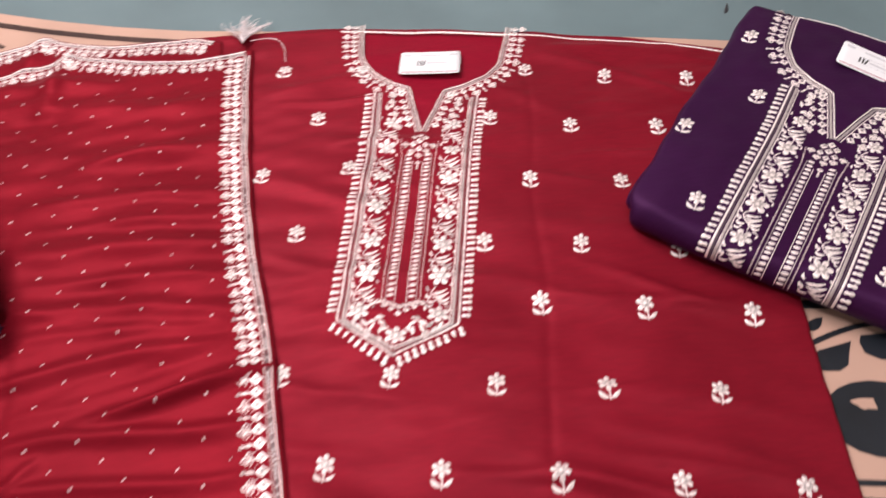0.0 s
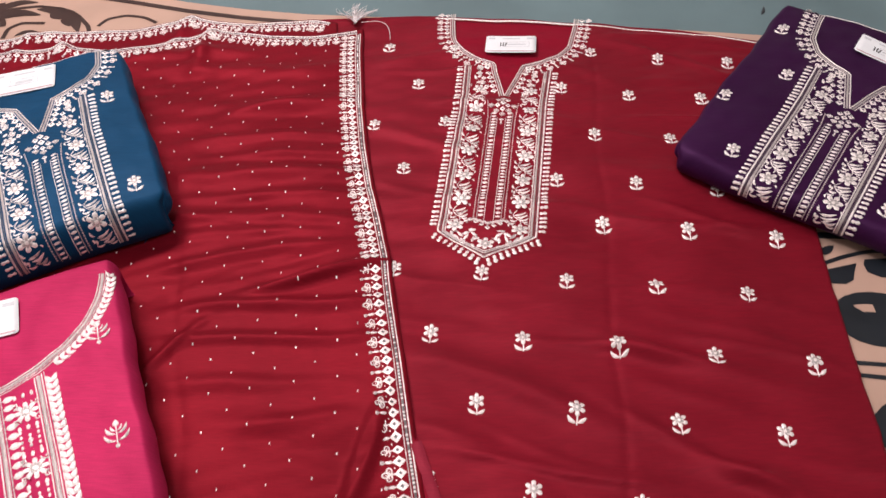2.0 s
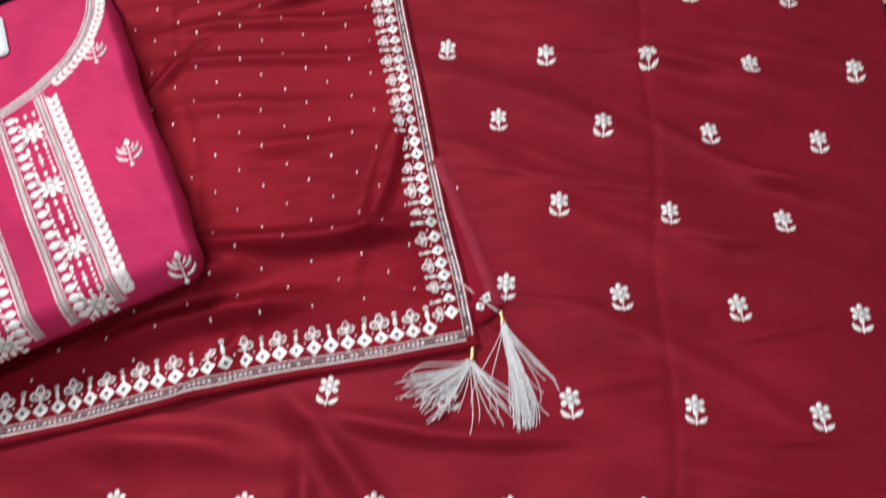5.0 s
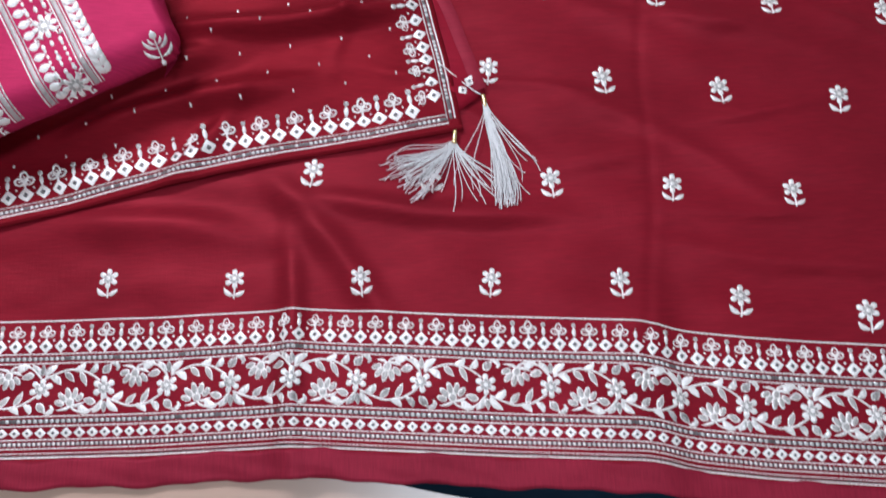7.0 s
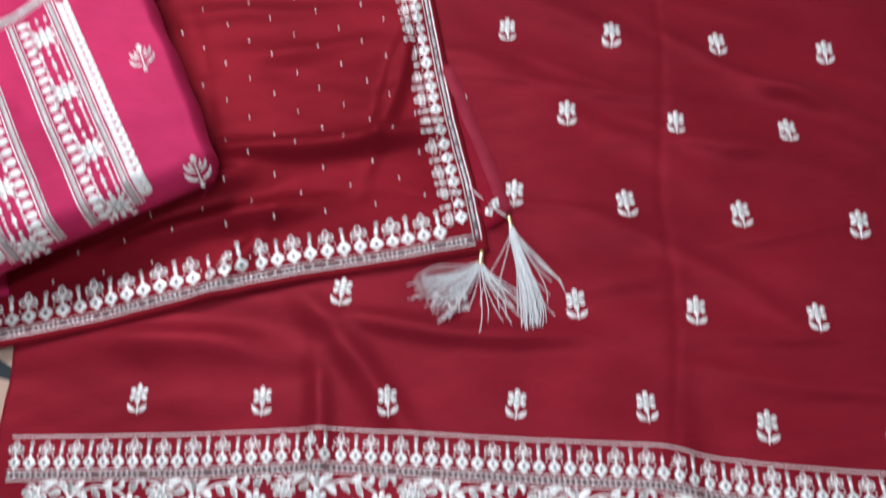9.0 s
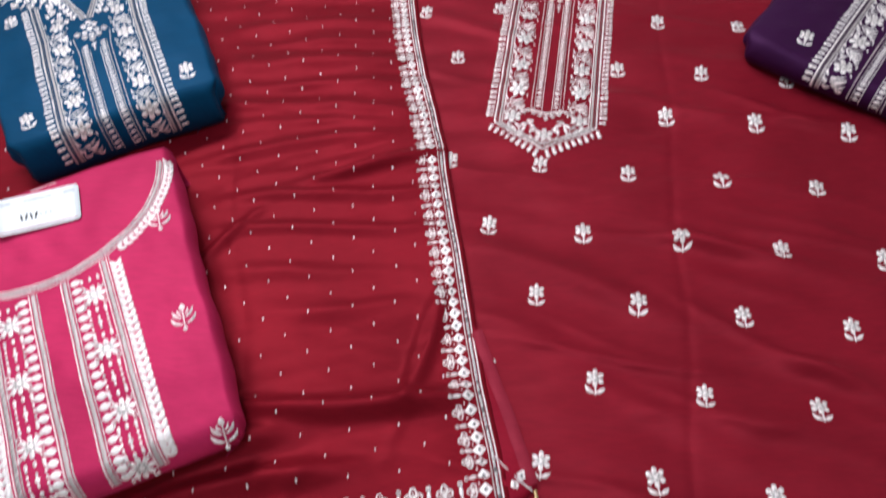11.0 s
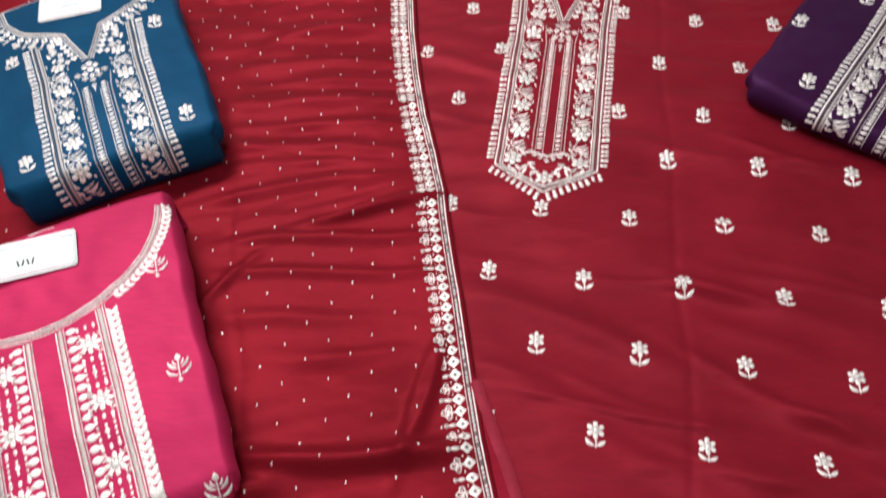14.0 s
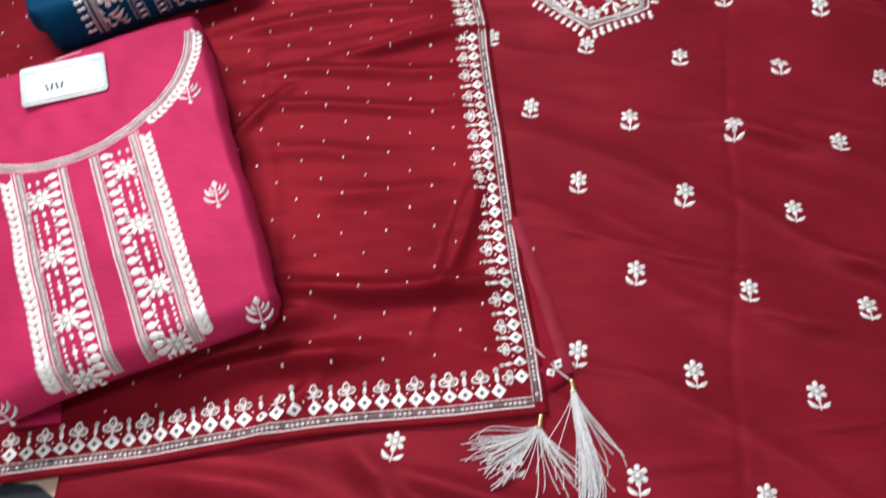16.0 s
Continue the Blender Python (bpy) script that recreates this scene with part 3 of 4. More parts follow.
def print_scrolls(st):
    """A winding stem with plumed leaves and a round curl."""
    at = lambda x, y: (-0.9988 + 0.000364 * x + 0.000206 * y, 1.2384 + -0.000020 * x + -0.000620 * y)
    line = lambda pts, w, taper=False: st.cord(smooth_curve([at(*q) for q in pts], 0.004, 3), w, 0.0002, taper=taper)
    line([(-60, 262), (120, 195), (260, 155), (400, 140), (520, 152), (600, 185), (655, 245), (660, 290)], 0.008)
    line([(-60, 78), (0, 68), (60, 66), (120, 92), (135, 130), (100, 190), (40, 235)], 0.008)
    line([(215, 315), (240, 262), (310, 232), (430, 232)], 0.008)
    line([(705, 245), (760, 206), (860, 186), (950, 196), (1010, 225)], 0.007)
    line([(30, 250), (150, 205), (260, 180), (330, 178), (405, 188)], 0.028, True)
    line([(130, 188), (190, 160), (240, 135), (310, 118), (392, 119)], 0.02, True)
    line([(-20, 190), (10, 150), (50, 128), (92, 120)], 0.034, True)
    line([(390, 157), (470, 160), (550, 185), (590, 225), (600, 275)], 0.03, True)
    line([(275, 300), (330, 278), (400, 280)], 0.012, True)
    line([(-40, 290), (20, 285), (60, 300)], 0.03, True)
    for cx, cy, lx, ly in ((135, 182, 225, 122), (150, 215, 215, 255), (480, 165, 520, 215), (560, 190, 545, 250)):
        (x0, y0), (x1, y1) = at(cx, cy), at(lx, ly)
        st.dome(leaf(x0, y0, math.hypot(x1 - x0, y1 - y0), 0.03, math.atan2(y1 - y0, x1 - x0), 0.1), 0.0002)
    st.dome([at(45 + 50 * math.cos(k * 0.524), 122 + 26 * math.sin(k * 0.524)) for k in range(12)], 0.0002, 0.9)


def print_medallion(st):
    """Large dark scrolls between double lines."""
    st.dome(oval(0.475, 0.393, 0.112, 0.084, -0.06, 20), 0.0002, 0.9)
    st.dome(((0.405, 0.452), (0.426, 0.462), (0.439, 0.473), (0.477, 0.482), (0.47, 0.468), (0.464, 0.454), (0.453, 0.448), (0.426, 0.45)), 0.0002, 0.9)
    st.dome(((0.489, 0.488), (0.53, 0.49), (0.56, 0.47), (0.53, 0.455), (0.5, 0.458), (0.486, 0.467), (0.485, 0.479)), 0.0002, 0.9)
    st.dome(oval(0.475, 0.242, 0.12, 0.085, 0.1, 20), 0.0002, 0.9)
    st.cord(smooth_curve([(0.4, 0.468), (0.431, 0.481), (0.463, 0.493), (0.494, 0.501), (0.56, 0.502), (0.66, 0.49)]), 0.006, 0.0002)
    st.dome(leaf(0.436, 0.498, 0.027, 0.012, 0.62), 0.0002)
    st.cord([(0.36, 0.336), (0.421, 0.331), (0.5, 0.323), (0.7, 0.29)], 0.006, 0.0002)
    st.cord([(0.36, 0.32), (0.421, 0.314), (0.5, 0.303), (0.7, 0.27)], 0.006, 0.0002)
    st.cord(curl(0.62, 0.40, 0.05, 2.4, 1.1, -1), 0.024, 0.0002, taper=True)
    for y0 in (0.535, 0.555):
        st.cord([(0.4, y0), (0.55, y0 - 0.012), (0.75, y0 - 0.04)], 0.011, 0.0002)
    for x in (-0.545, -0.82):
        st.cord(curl(x, -0.135, 0.06, 0.3, 1.2), 0.026, 0.0002, taper=True)


def print_commas(st):
    """The pale commas inside the dark scrolls."""
    for cx, cy in ((0.45, 0.395), (0.452, 0.243)):
        st.dome(oval(cx, cy - 0.001, 0.03, 0.036, 0.25, 14), 0.0002, 0.9, z=0.0004)
        st.cord(smooth_curve([(cx - 0.004, cy + 0.012), (cx + 0.012, cy + 0.0155), (cx + 0.03, cy + 0.013), (cx + 0.05, cy - 0.001), (cx + 0.052, cy - 0.016)], 0.003, 3), 0.012, 0.0002, z=0.0004)


mat_print("border_stripe", print_border, MAT_BROWN)
mat_print("scroll_print", print_scrolls, MAT_BROWN)
mat_print("medallion_print", print_medallion, MAT_NAVY)
mat_print("comma_print", print_commas, MAT_BASE)


def print_foot(st):
    for i in range(9):
        x0 = -0.9 + i * 0.21
        st.cord([(x0, -0.355), (x0 + 0.06, -0.325), (x0 + 0.13, -0.335), (x0 + 0.18, -0.37)], 0.022, 0.0002, taper=True)
        st.cord(curl(x0 + 0.05, -0.372, 0.03, 0.4, 1.1), 0.014, 0.0002, taper=True)
        for x, y, a in ((0.1, -0.365, 0.5), (0.14, -0.39, -0.4), (0.0, -0.4, 0.9)):
            st.dome(leaf(x0 + x, y, 0.06, 0.024, a, 0.2), 0.0002)


# paler, mottled print along the mat's near side
mat_print("foot_print", print_foot, MAT_PALE)

chip = Stitches().dome(leaf(0.505, 1.066, 0.03, 0.006, 0.95, 0.25), 0.002)
v = np.array(chip.v)
tagged(mesh_object("dry_leaf", np.c_[v[:, 0], v[:, 1], v[:, 2] - 0.0022], chip.f, INK), "tiny dark dry leaf scrap lying on the floor", "leaf scrap")


# ---- maroon kurti ----
FOLDS = [
    (0.192, 1.0, 0.155, 0.45, 0.005, -0.0004), (0.155, 0.45, 0.108, -0.25, 0.005, -0.00045),
    (-0.075, 0.335, 0.115, 0.262, 0.016, 0.0042), (0.145, 0.36, 0.307, 0.305, 0.014, 0.0036),
    (0.181, 0.132, 0.36, 0.112, 0.016, 0.0034), (-0.171, -0.052, 0.015, -0.072, 0.012, 0.0055),
    (-0.22, -0.04, -0.13, -0.15, 0.014, 0.004), (-0.215, -0.1, -0.206, -0.29, 0.011, 0.0036),
    (0.05, 0.42, 0.2, 0.41, 0.014, 0.0024), (0.22, 0.2, 0.33, 0.17, 0.012, 0.0028),
    (-0.12, 0.75, -0.02, 0.70, 0.014, 0.003), (-0.16, 0.93, -0.06, 0.95, 0.016, 0.003),
    (0.06, 0.16, 0.12, 0.12, 0.014, 0.0024), (0.2, 0.66, 0.4, 0.62, 0.014, 0.0022),
    (-0.4, -0.06, -0.28, -0.075, 0.016, 0.005), (0.21, 0.0, 0.4, -0.02, 0.014, 0.0022),
]


def step(x):
    return 1 / (1 + np.exp(-x))


def loose_folds(seed, n, box, tilt):
    """Small shallow creases strewn over a cloth, most of them across it."""
    rng = random.Random(seed)
    rows = []
    for _ in range(n):
        x, y, a = rng.uniform(box[0], box[1]), rng.uniform(box[2], box[3]), rng.gauss(tilt, 0.16)
        ln = rng.uniform(0.05, 0.2)
        rows.append((x, y, x + ln * math.cos(a), y + ln * math.sin(a), rng.uniform(0.005, 0.013), rng.uniform(0.0007, 0.0024)))
    return rows


LOOSE = loose_folds(5, 64, (-0.15, 0.4, -0.12, 1.0), -0.2)


def kurti_z(x, y):
    lift = 0.009 * step((x + 0.215) / 0.006) * step((0.125 - x) / 0.006) * step((-0.12 - y) / 0.03)
    return 0.0085 + 2.2 * ridges(x, y, FOLDS) + 2.4 * ridges(x, y, LOOSE) + ripple(x, y, 11, 0.15, 0.0014) + ripple(0.35 * x + 0.12 * y, y, 14, 0.075, 0.0019) + ripple(0.4 * x - 0.1 * y, y, 17, 0.036, 0.0006) + lift


def kurti_surface(x, y, h=0):
    return np.stack([x, y, kurti_z(x, y) + h], 1)


HEM_X = np.array([-0.51, -0.464, -0.335, -0.206, -0.025, 0.104, 0.139, 0.205, 0.337, 0.45])
HEM_Y = np.array([-0.153, -0.153, -0.154, -0.151, -0.165, -0.173, -0.183, -0.192, -0.204, -0.215])


def hem_line(x):
    return sum(np.interp(x + o, HEM_X, HEM_Y) for o in (-0.012, -0.006, 0, 0.006, 0.012)) / 5


TOP_X = np.array([-0.51, -0.21, -0.08, 0.07, 0.21, 0.35, 0.473, 0.56])
TOP_Y = np.array([1.053, 1.059, 1.066, 1.048, 1.027, 1.004, 0.966, 0.94])


def kurti_place(a, b):
    y_mid = -0.3 + 1.3 * b
    left = -0.506 + 0 * b
    right = np.interp(y_mid, [-0.36, 0.26, 0.42, 0.56, 1.1], [0.408, 0.417, 0.427, 0.438, 0.485])
    x = left + (right - left) * a
    low, high = hem_line(x) - 0.146, np.interp(x, TOP_X, TOP_Y)
    return x, low + (high - low) * b


def neck_polygon(grow=0.0):
    half = [(x + grow, y) for x, y in NECK_HALF]
    return half + [(0, NECK_POINT - grow)] + [(-x, y) for x, y in half[::-1]]


def inside(px, py, poly):
    res = np.zeros(px.shape, bool)
    n = len(poly)
    for i in range(n):
        (x0, y0), (x1, y1) = poly[i], poly[(i + 1) % n]
        if y0 == y1:
            continue
        hit = ((y0 > py) != (y1 > py)) & (px < (x1 - x0) * (py - y0) / (y1 - y0) + x0)
        res ^= hit
    return res


YOKE_TURN, YOKE_AT = radians(-7.1), (0.0395, 0.852)
YC, YS = math.cos(YOKE_TURN), math.sin(YOKE_TURN)


def yoke_to_kurti(u, v):
    return YOKE_AT[0] + u * YC - v * YS, YOKE_AT[1] + u * YS + v * YC


def yoke_surface(u, v, h=0):
    x, y = yoke_to_kurti(np.asarray(u), np.asarray(v))
    return kurti_surface(x, y, h)


def skirted(name, pts, faces, material, parent, drop, label=""):
    """A cloth sheet whose open edges turn down by drop, so that it has a thickness."""
    count = {}
    for f in faces:
        for a, b in zip(f, f[1:] + f[:1]):
            count[(a, b)] = 1
    rim = [(a, b) for a, b in count if (b, a) not in count]
    pts, low = [tuple(p) for p in pts], {}
    for a, b in rim:
        for k in (a, b):
            if k not in low:
                low[k] = len(pts)
                pts.append((pts[k][0], pts[k][1], pts[k][2] - drop))
    faces = list(faces) + [(b, a, low[a], low[b]) for a, b in rim]
    return mesh_object(name, pts, faces, material, parent, label=label)


kurti = thing("kurti", "maroon rayon kurti with rose-silver embroidery laid flat on the mat", "kurti")
ga, gb = np.linspace(0, 1, 260), np.linspace(0, 1, 400)
aa, bb = np.meshgrid((ga[1:] + ga[:-1]) / 2, (gb[1:] + gb[:-1]) / 2)
cx, cy = kurti_place(aa, bb)
lu = (cx - YOKE_AT[0]) * YC + (cy - YOKE_AT[1]) * YS
lv = -(cx - YOKE_AT[0]) * YS + (cy - YOKE_AT[1]) * YC
hole = (inside(lu, lv, neck_polygon()) | ((np.abs(lu) < 0.106) & (lv > 0.205)))


def place_front(a, b):
    return kurti_surface(*kurti_place(a, b))


pts, faces = sheet(ga, gb, place_front, hole)
skirted("front_panel", pts, faces, MAROON, kurti, 0.0035)


def place_back(a, b):
    x, y = kurti_place(a, b)
    y = y + 0.011 * b
    return np.stack([x, y, np.maximum(kurti_z(x, y) - 0.0045, 0.003)], 1)


pts, faces = sheet(np.linspace(0, 1, 90), np.linspace(0, 1, 140), place_back)
skirted("back_panel", pts, faces, MAROON_INSIDE, kurti, 0.001, "maroon inside of the back, seen in the neck opening")
pts, faces = sheet(np.linspace(0, 1, 160), np.linspace(0, 1, 8), lambda a, b: (lambda x: kurti_surface(x, hem_line(x) - 0.147 + 0.0012 * np.sin(x * 61) + 0.0008 * np.sin(x * 137 + 1) + 0.025 * b, 0.0012 + 0.0009 * np.sin(x * 83 + 9 * b) * (1 - b)))(-0.506 + (0.409 + 0.506) * a))
skirted("hem_fold", pts, faces, SELVAGE, kurti, 0.003, "lighter plain folded hem")
piping = Stitches()
xs = np.linspace(-0.075, 0.474, 70)
piping.cord(np.stack([xs, np.interp(xs, TOP_X, TOP_Y) - 0.003], 1), 0.0044, 0.0022, 0.008)
piping.lay("shoulder_piping", lambda x, y, h: np.stack([x, y, kurti_z(x, y) - 0.0005 + h], 1), ZARI, kurti)
yoke(kurti, yoke_surface)

# scattered sprigs, row by row: first x, first y, count, step, fall per step
SPRIG_ROWS = (
    (-0.153, 0.971, 6, 0.112, 0.0128), (-0.1, 0.868, 5, 0.1112, 0.0138), (-0.166, 0.765, 5, 0.1117, 0.0108), (-0.117, 0.666, 5, 0.1105, 0.0138),
    (-0.064, 0.581, 5, 0.1112, 0.0172), (-0.122, 0.474, 5, 0.111, 0.0126), (-0.073, 0.371, 5, 0.1118, 0.0132), (-0.019, 0.273, 4, 0.112, 0.0142),
    (-0.073, 0.179, 5, 0.1114, 0.0143), (-0.021, 0.075, 4, 0.1118, 0.0143), (-0.192, -0.0245, 6, 0.1125, 0.009), (-0.38, -0.1235, 5, 0.117, 0.0045), (0.195, -0.161, 2, 0.112, 0.018),
)
for x0, y0, n, pitch, fall in SPRIG_ROWS:
    for i in range(n):
        x, y = x0 + pitch * i, y0 - fall * i + 0.0025
        u, v = (x - YOKE_AT[0]) * YC + (y - YOKE_AT[1]) * YS, -(x - YOKE_AT[0]) * YS + (y - YOKE_AT[1]) * YC
        if abs(u) < 0.084 and v > -0.345 or (abs(u) < 0.135 and v > 0.1 and i < 4) or abs(u) < 0.02 and v > -0.42:
            continue
        if x < 0.475:
            sprig(kurti_surface, x, y, math.pi / 2 + random.uniform(-0.14, 0.1), kurti, random.uniform(0.93, 1.01))
for u, v in ((0.089, 0.012), (0.135, 0.115), (-0.086, -0.09)):
    sprig(kurti_surface, *yoke_to_kurti(u, v), math.pi / 2 - 0.08, kurti, 0.95)


def hem_surface(s, d, h=0):
    """s along the hem, d below its top line."""
    return kurti_surface(s, hem_line(s) + d, h)


def hem_spray(c, s, x0, x1):
    """One bough of the hem's vine: a fan of leaves under a flower, a stem to each side, a paisley; s: -1 hangs it upside down."""
    st, mid = Stitches(), -0.0612
    at = lambda x, y: (c + x / 1000, mid + s * y / 1000)
    fits = lambda pts: min(p[0] for p in pts) > x0 and max(p[0] for p in pts) < x1

    def bough(pts, w, taper=True, h=0.0012):
        pts = smooth_curve([at(*p) for p in pts], 0.002, 3)
        if fits(pts):
            st.cord(pts, w * (1.62 if taper else 1.3) / 1000, h, 0, taper)

    def blade(x, y, length, w, a, bend=0.0):
        pts = leaf(*at(x, y), length / 1000, w * 1.3 / 1000, s * math.radians(a), s * bend)
        if fits(pts):
            st.dome(pts, 0.0012, 0.62, ring=True)

    bough([(3, -9), (14, -13.5), (24, -17), (38, -15.5), (48, -10), (53, -6)], 1.9, False)
    bough([(0, -9), (-8, -18.5), (-18, -21.5), (-27, -19), (-29, -15)], 1.9, False)
    blade(1, -10, 13.5, 4.8, -90)
    bough([(-1, -9), (-3, -16), (-10, -22.5)], 4.4)
    bough([(3, -9), (6, -16), (15, -21.5)], 4.8)
    blade(-5, -13, 15, 6.4, 172, -0.12)
    bough([(-22, -12.5), (-19, -19.5), (-10, -21)], 5.4)
    bough([(6, -11), (14, -9), (17.5, -2.5)], 5.0)
    blade(19, -15.5, 15.5, 5.6, 36, 0.12)
    blade(33, -16.5, 18.5, 5.4, 57, 0.1)
    bough([(28, -16), (36, -17), (39.5, -23)], 4.6)
    bough([(42, -14), (48, -15.5), (49.5, -23)], 4.6)
    pts = leaf(*at(53.5, -11.5), 0.0145, 0.0092, s * math.radians(-46))
    if fits(pts):
        st.dome(pts, 0.0012, 0.6, ring=True)
    bough([(60, -21.5), (66, -22), (69.5, -18), (67.5, -14), (65, -15.5)], 3.4, True)
    return st


def hem_band(parent):
    g = tagged(new("hem_embroidery"), "wide rose-silver embroidered hem band with a floral vine")
    g.parent = parent
    x0, x1 = -0.492, 0.406
    dark, beads = Stitches(), Stitches()
    run = lambda d: [(x0, d), (x1, d)]
    for n, (d, w) in enumerate(((0, 0.0022), (-0.0302, 0.0018), (-0.0386, 0.0018), (-0.0852, 0.0018), (-0.0935, 0.0018), (-0.1052, 0.0016), (-0.1128, 0.0016), (-0.1168, 0.0012), (-0.1205, 0.0022))):
        Stitches().cord(run(d), w, 0.0012, 0.004).lay("hem_cord", hem_surface, ZARI, g)
    for d in (-0.0344, -0.0893):
        dark.cord(run(d), 0.0068, 0.0004, 0.003)
        seq = Stitches()
        for i in range(int((x1 - x0) / 0.0049)):
            if random.random() < 0.9:
                seq.dome(oval(x0 + (i + 0.5) * 0.0049, d, 0.0036, 0.0036, 0, 6), 0.0008, 0.5, z=0.0005, ring=True)
        seq.lay("sequin_trim", hem_surface, SEQUIN, g)
    dark.cord(run(-0.109), 0.0062, 0.0004, 0.003)
    dark.cord(run(-0.1188), 0.0024, 0.0003, 0.003)
    for i in range(int((x1 - x0) / 0.0042)):
        beads.dome(oval(x0 + (i + 0.5) * 0.0042, -0.109, 0.003, 0.0034, 0, 6), 0.0013, z=0.0004)
    n = int((x1 - x0) / 0.01355)
    for i in range(n):
        x = x0 + 0.006 + i * 0.01355
        piece(DIAMOND, hem_surface, x, -0.0232, math.pi / 2, g, random.uniform(0.98, 1.06))
        piece((TREFOIL, BUD)[i % 2], hem_surface, x, -0.0165, math.pi / 2, g, random.uniform(1.08, 1.18))
        beads.dome(oval(x + 0.0068, -0.0178, 0.0028, 0.0028, 0, 6), 0.001)
    for i in range(int((x1 - x0) / 0.0113)):
        piece(SMALL_DIAMOND, hem_surface, x0 + 0.005 + i * 0.0113, -0.0995, math.pi / 2, g, random.uniform(0.95, 1.06))
    half = 0.0565
    for k in range(-1, int((x1 - x0) / half) + 1):
        c, s = HEM_START + k * half, 1 if k % 2 else -1
        spray = hem_spray(c, s, x0 + 0.003, x1 - 0.003)
        if spray.v:
            spray.lay("vine_spray", hem_surface, ZARI, g)
        if x0 + 0.012 < c < x1 - 0.012:
            piece(FLOWER_HEAD, hem_surface, c, -0.0612, math.pi / 2 + random.uniform(-0.2, 0.2), g, random.uniform(0.92, 1.02), "flower")
        if x0 + 0.014 < c - 0.031 < x1 - 0.014:
            piece(BLOSSOM, hem_surface, c - 0.0305, -0.0612 - s * 0.0078, s * 1.85, g, random.uniform(1.04, 1.14), "blossom")
    dark.lay("chain_filling", hem_surface, ZARI_DARK, g)
    tagged(beads.lay("bead_trim", hem_surface, ZARI, g), kind="stuff")


HEM_START = -0.4335


def blossom_mesh():
    st = Stitches()
    blossom_shape(st, 0, 0, 0.0092, math.pi / 2, 0.0013)
    return st.mesh("blossom", ZARI)


BLOSSOM = blossom_mesh()
hem_band(kurti)

pts, faces = sheet(np.linspace(-0.18, 0.27, 60), np.linspace(0, 1, 8), lambda u, v: np.stack([u, hem_line(u) - 0.02 - (0.11 + 0.033 * np.sin(np.clip((u + 0.18) / 0.45, 0, 1) * 3.14) ** 0.7) * v, np.maximum(np.minimum(0.008 - 0.002 * v, kurti_z(u, hem_line(u) - 0.146 * v) - 0.0075), 0.0042)], 1))
navy = skirted("folded_trousers", pts, faces, NAVY_CLOTH, None, 0.003)
tagged(navy, "dark navy folded cloth peeping out under the kurti hem", "folded cloth")


# ---- maroon dupatta ----
DUP_RIGHT = smooth_curve([(-0.048, 0.018), (-0.06, 0.095), (-0.073, 0.153), (-0.087, 0.236), (-0.102, 0.334), (-0.115, 0.41), (-0.122, 0.455), (-0.126, 0.492), (-0.141, 0.564), (-0.157, 0.631), (-0.172, 0.716), (-0.184, 0.81), (-0.197, 0.95), (-0.201, 1.024)])
DUP_BOTTOM = smooth_curve([(-1.05, -0.17), (-0.75, -0.115), (-0.499, -0.067), (-0.422, -0.052), (-0.344, -0.034), (-0.302, -0.024), (-0.276, -0.017), (-0.211, -0.007), (-0.13, 0.003), (-0.048, 0.018)])
DUP_TOP = smooth_curve([(-1.05, 0.94), (-0.89, 0.97), (-0.8, 0.98), (-0.75, 0.988), (-0.722, 0.998), (-0.69, 0.984), (-0.628, 0.976), (-0.578, 0.989), (-0.523, 1.008), (-0.485, 1.02), (-0.463, 1.029), (-0.431, 1.022), (-0.367, 1.012), (-0.305, 1.009), (-0.249, 1.016), (-0.201, 1.024)], 0.004, 3)
DUP_BACK = smooth_curve([(-1.05, 0.985), (-0.91, 1.012), (-0.832, 1.023), (-0.79, 1.034), (-0.767, 1.046), (-0.735, 1.04), (-0.673, 1.041), (-0.616, 1.046), (-0.565, 1.059), (-0.53, 1.071), (-0.512, 1.079), (-0.475, 1.068), (-0.413, 1.058), (-0.353, 1.061), (-0.292, 1.062), (-0.25, 1.05)], 0.004, 3)
DUP_FOLDS = [
    (-0.33, 0.13, -0.12, 0.142, 0.012, 0.0105), (-0.46, 0.055, -0.3, 0.1, 0.016, 0.012), (-0.155, 0.15, -0.131, 0.25, 0.007, 0.004),
    (-0.4, 0.03, -0.24, 0.066, 0.013, 0.01), (-0.279, 0.448, -0.175, 0.474, 0.007, 0.0075), (-0.374, 0.412, -0.161, 0.424, 0.009, 0.004),
    (-0.378, 0.362, -0.157, 0.37, 0.008, 0.003), (-0.415, 0.318, -0.371, 0.368, 0.006, 0.004), (-0.405, 0.484, -0.22, 0.52, 0.01, 0.0035),
    (-0.426, 0.575, -0.187, 0.566, 0.012, 0.003), (-0.436, 0.655, -0.203, 0.66, 0.014, 0.003), (-0.42, 0.74, -0.201, 0.738, 0.012, 0.0035),
    (-0.38, 0.80, -0.22, 0.83, 0.016, 0.004),
]
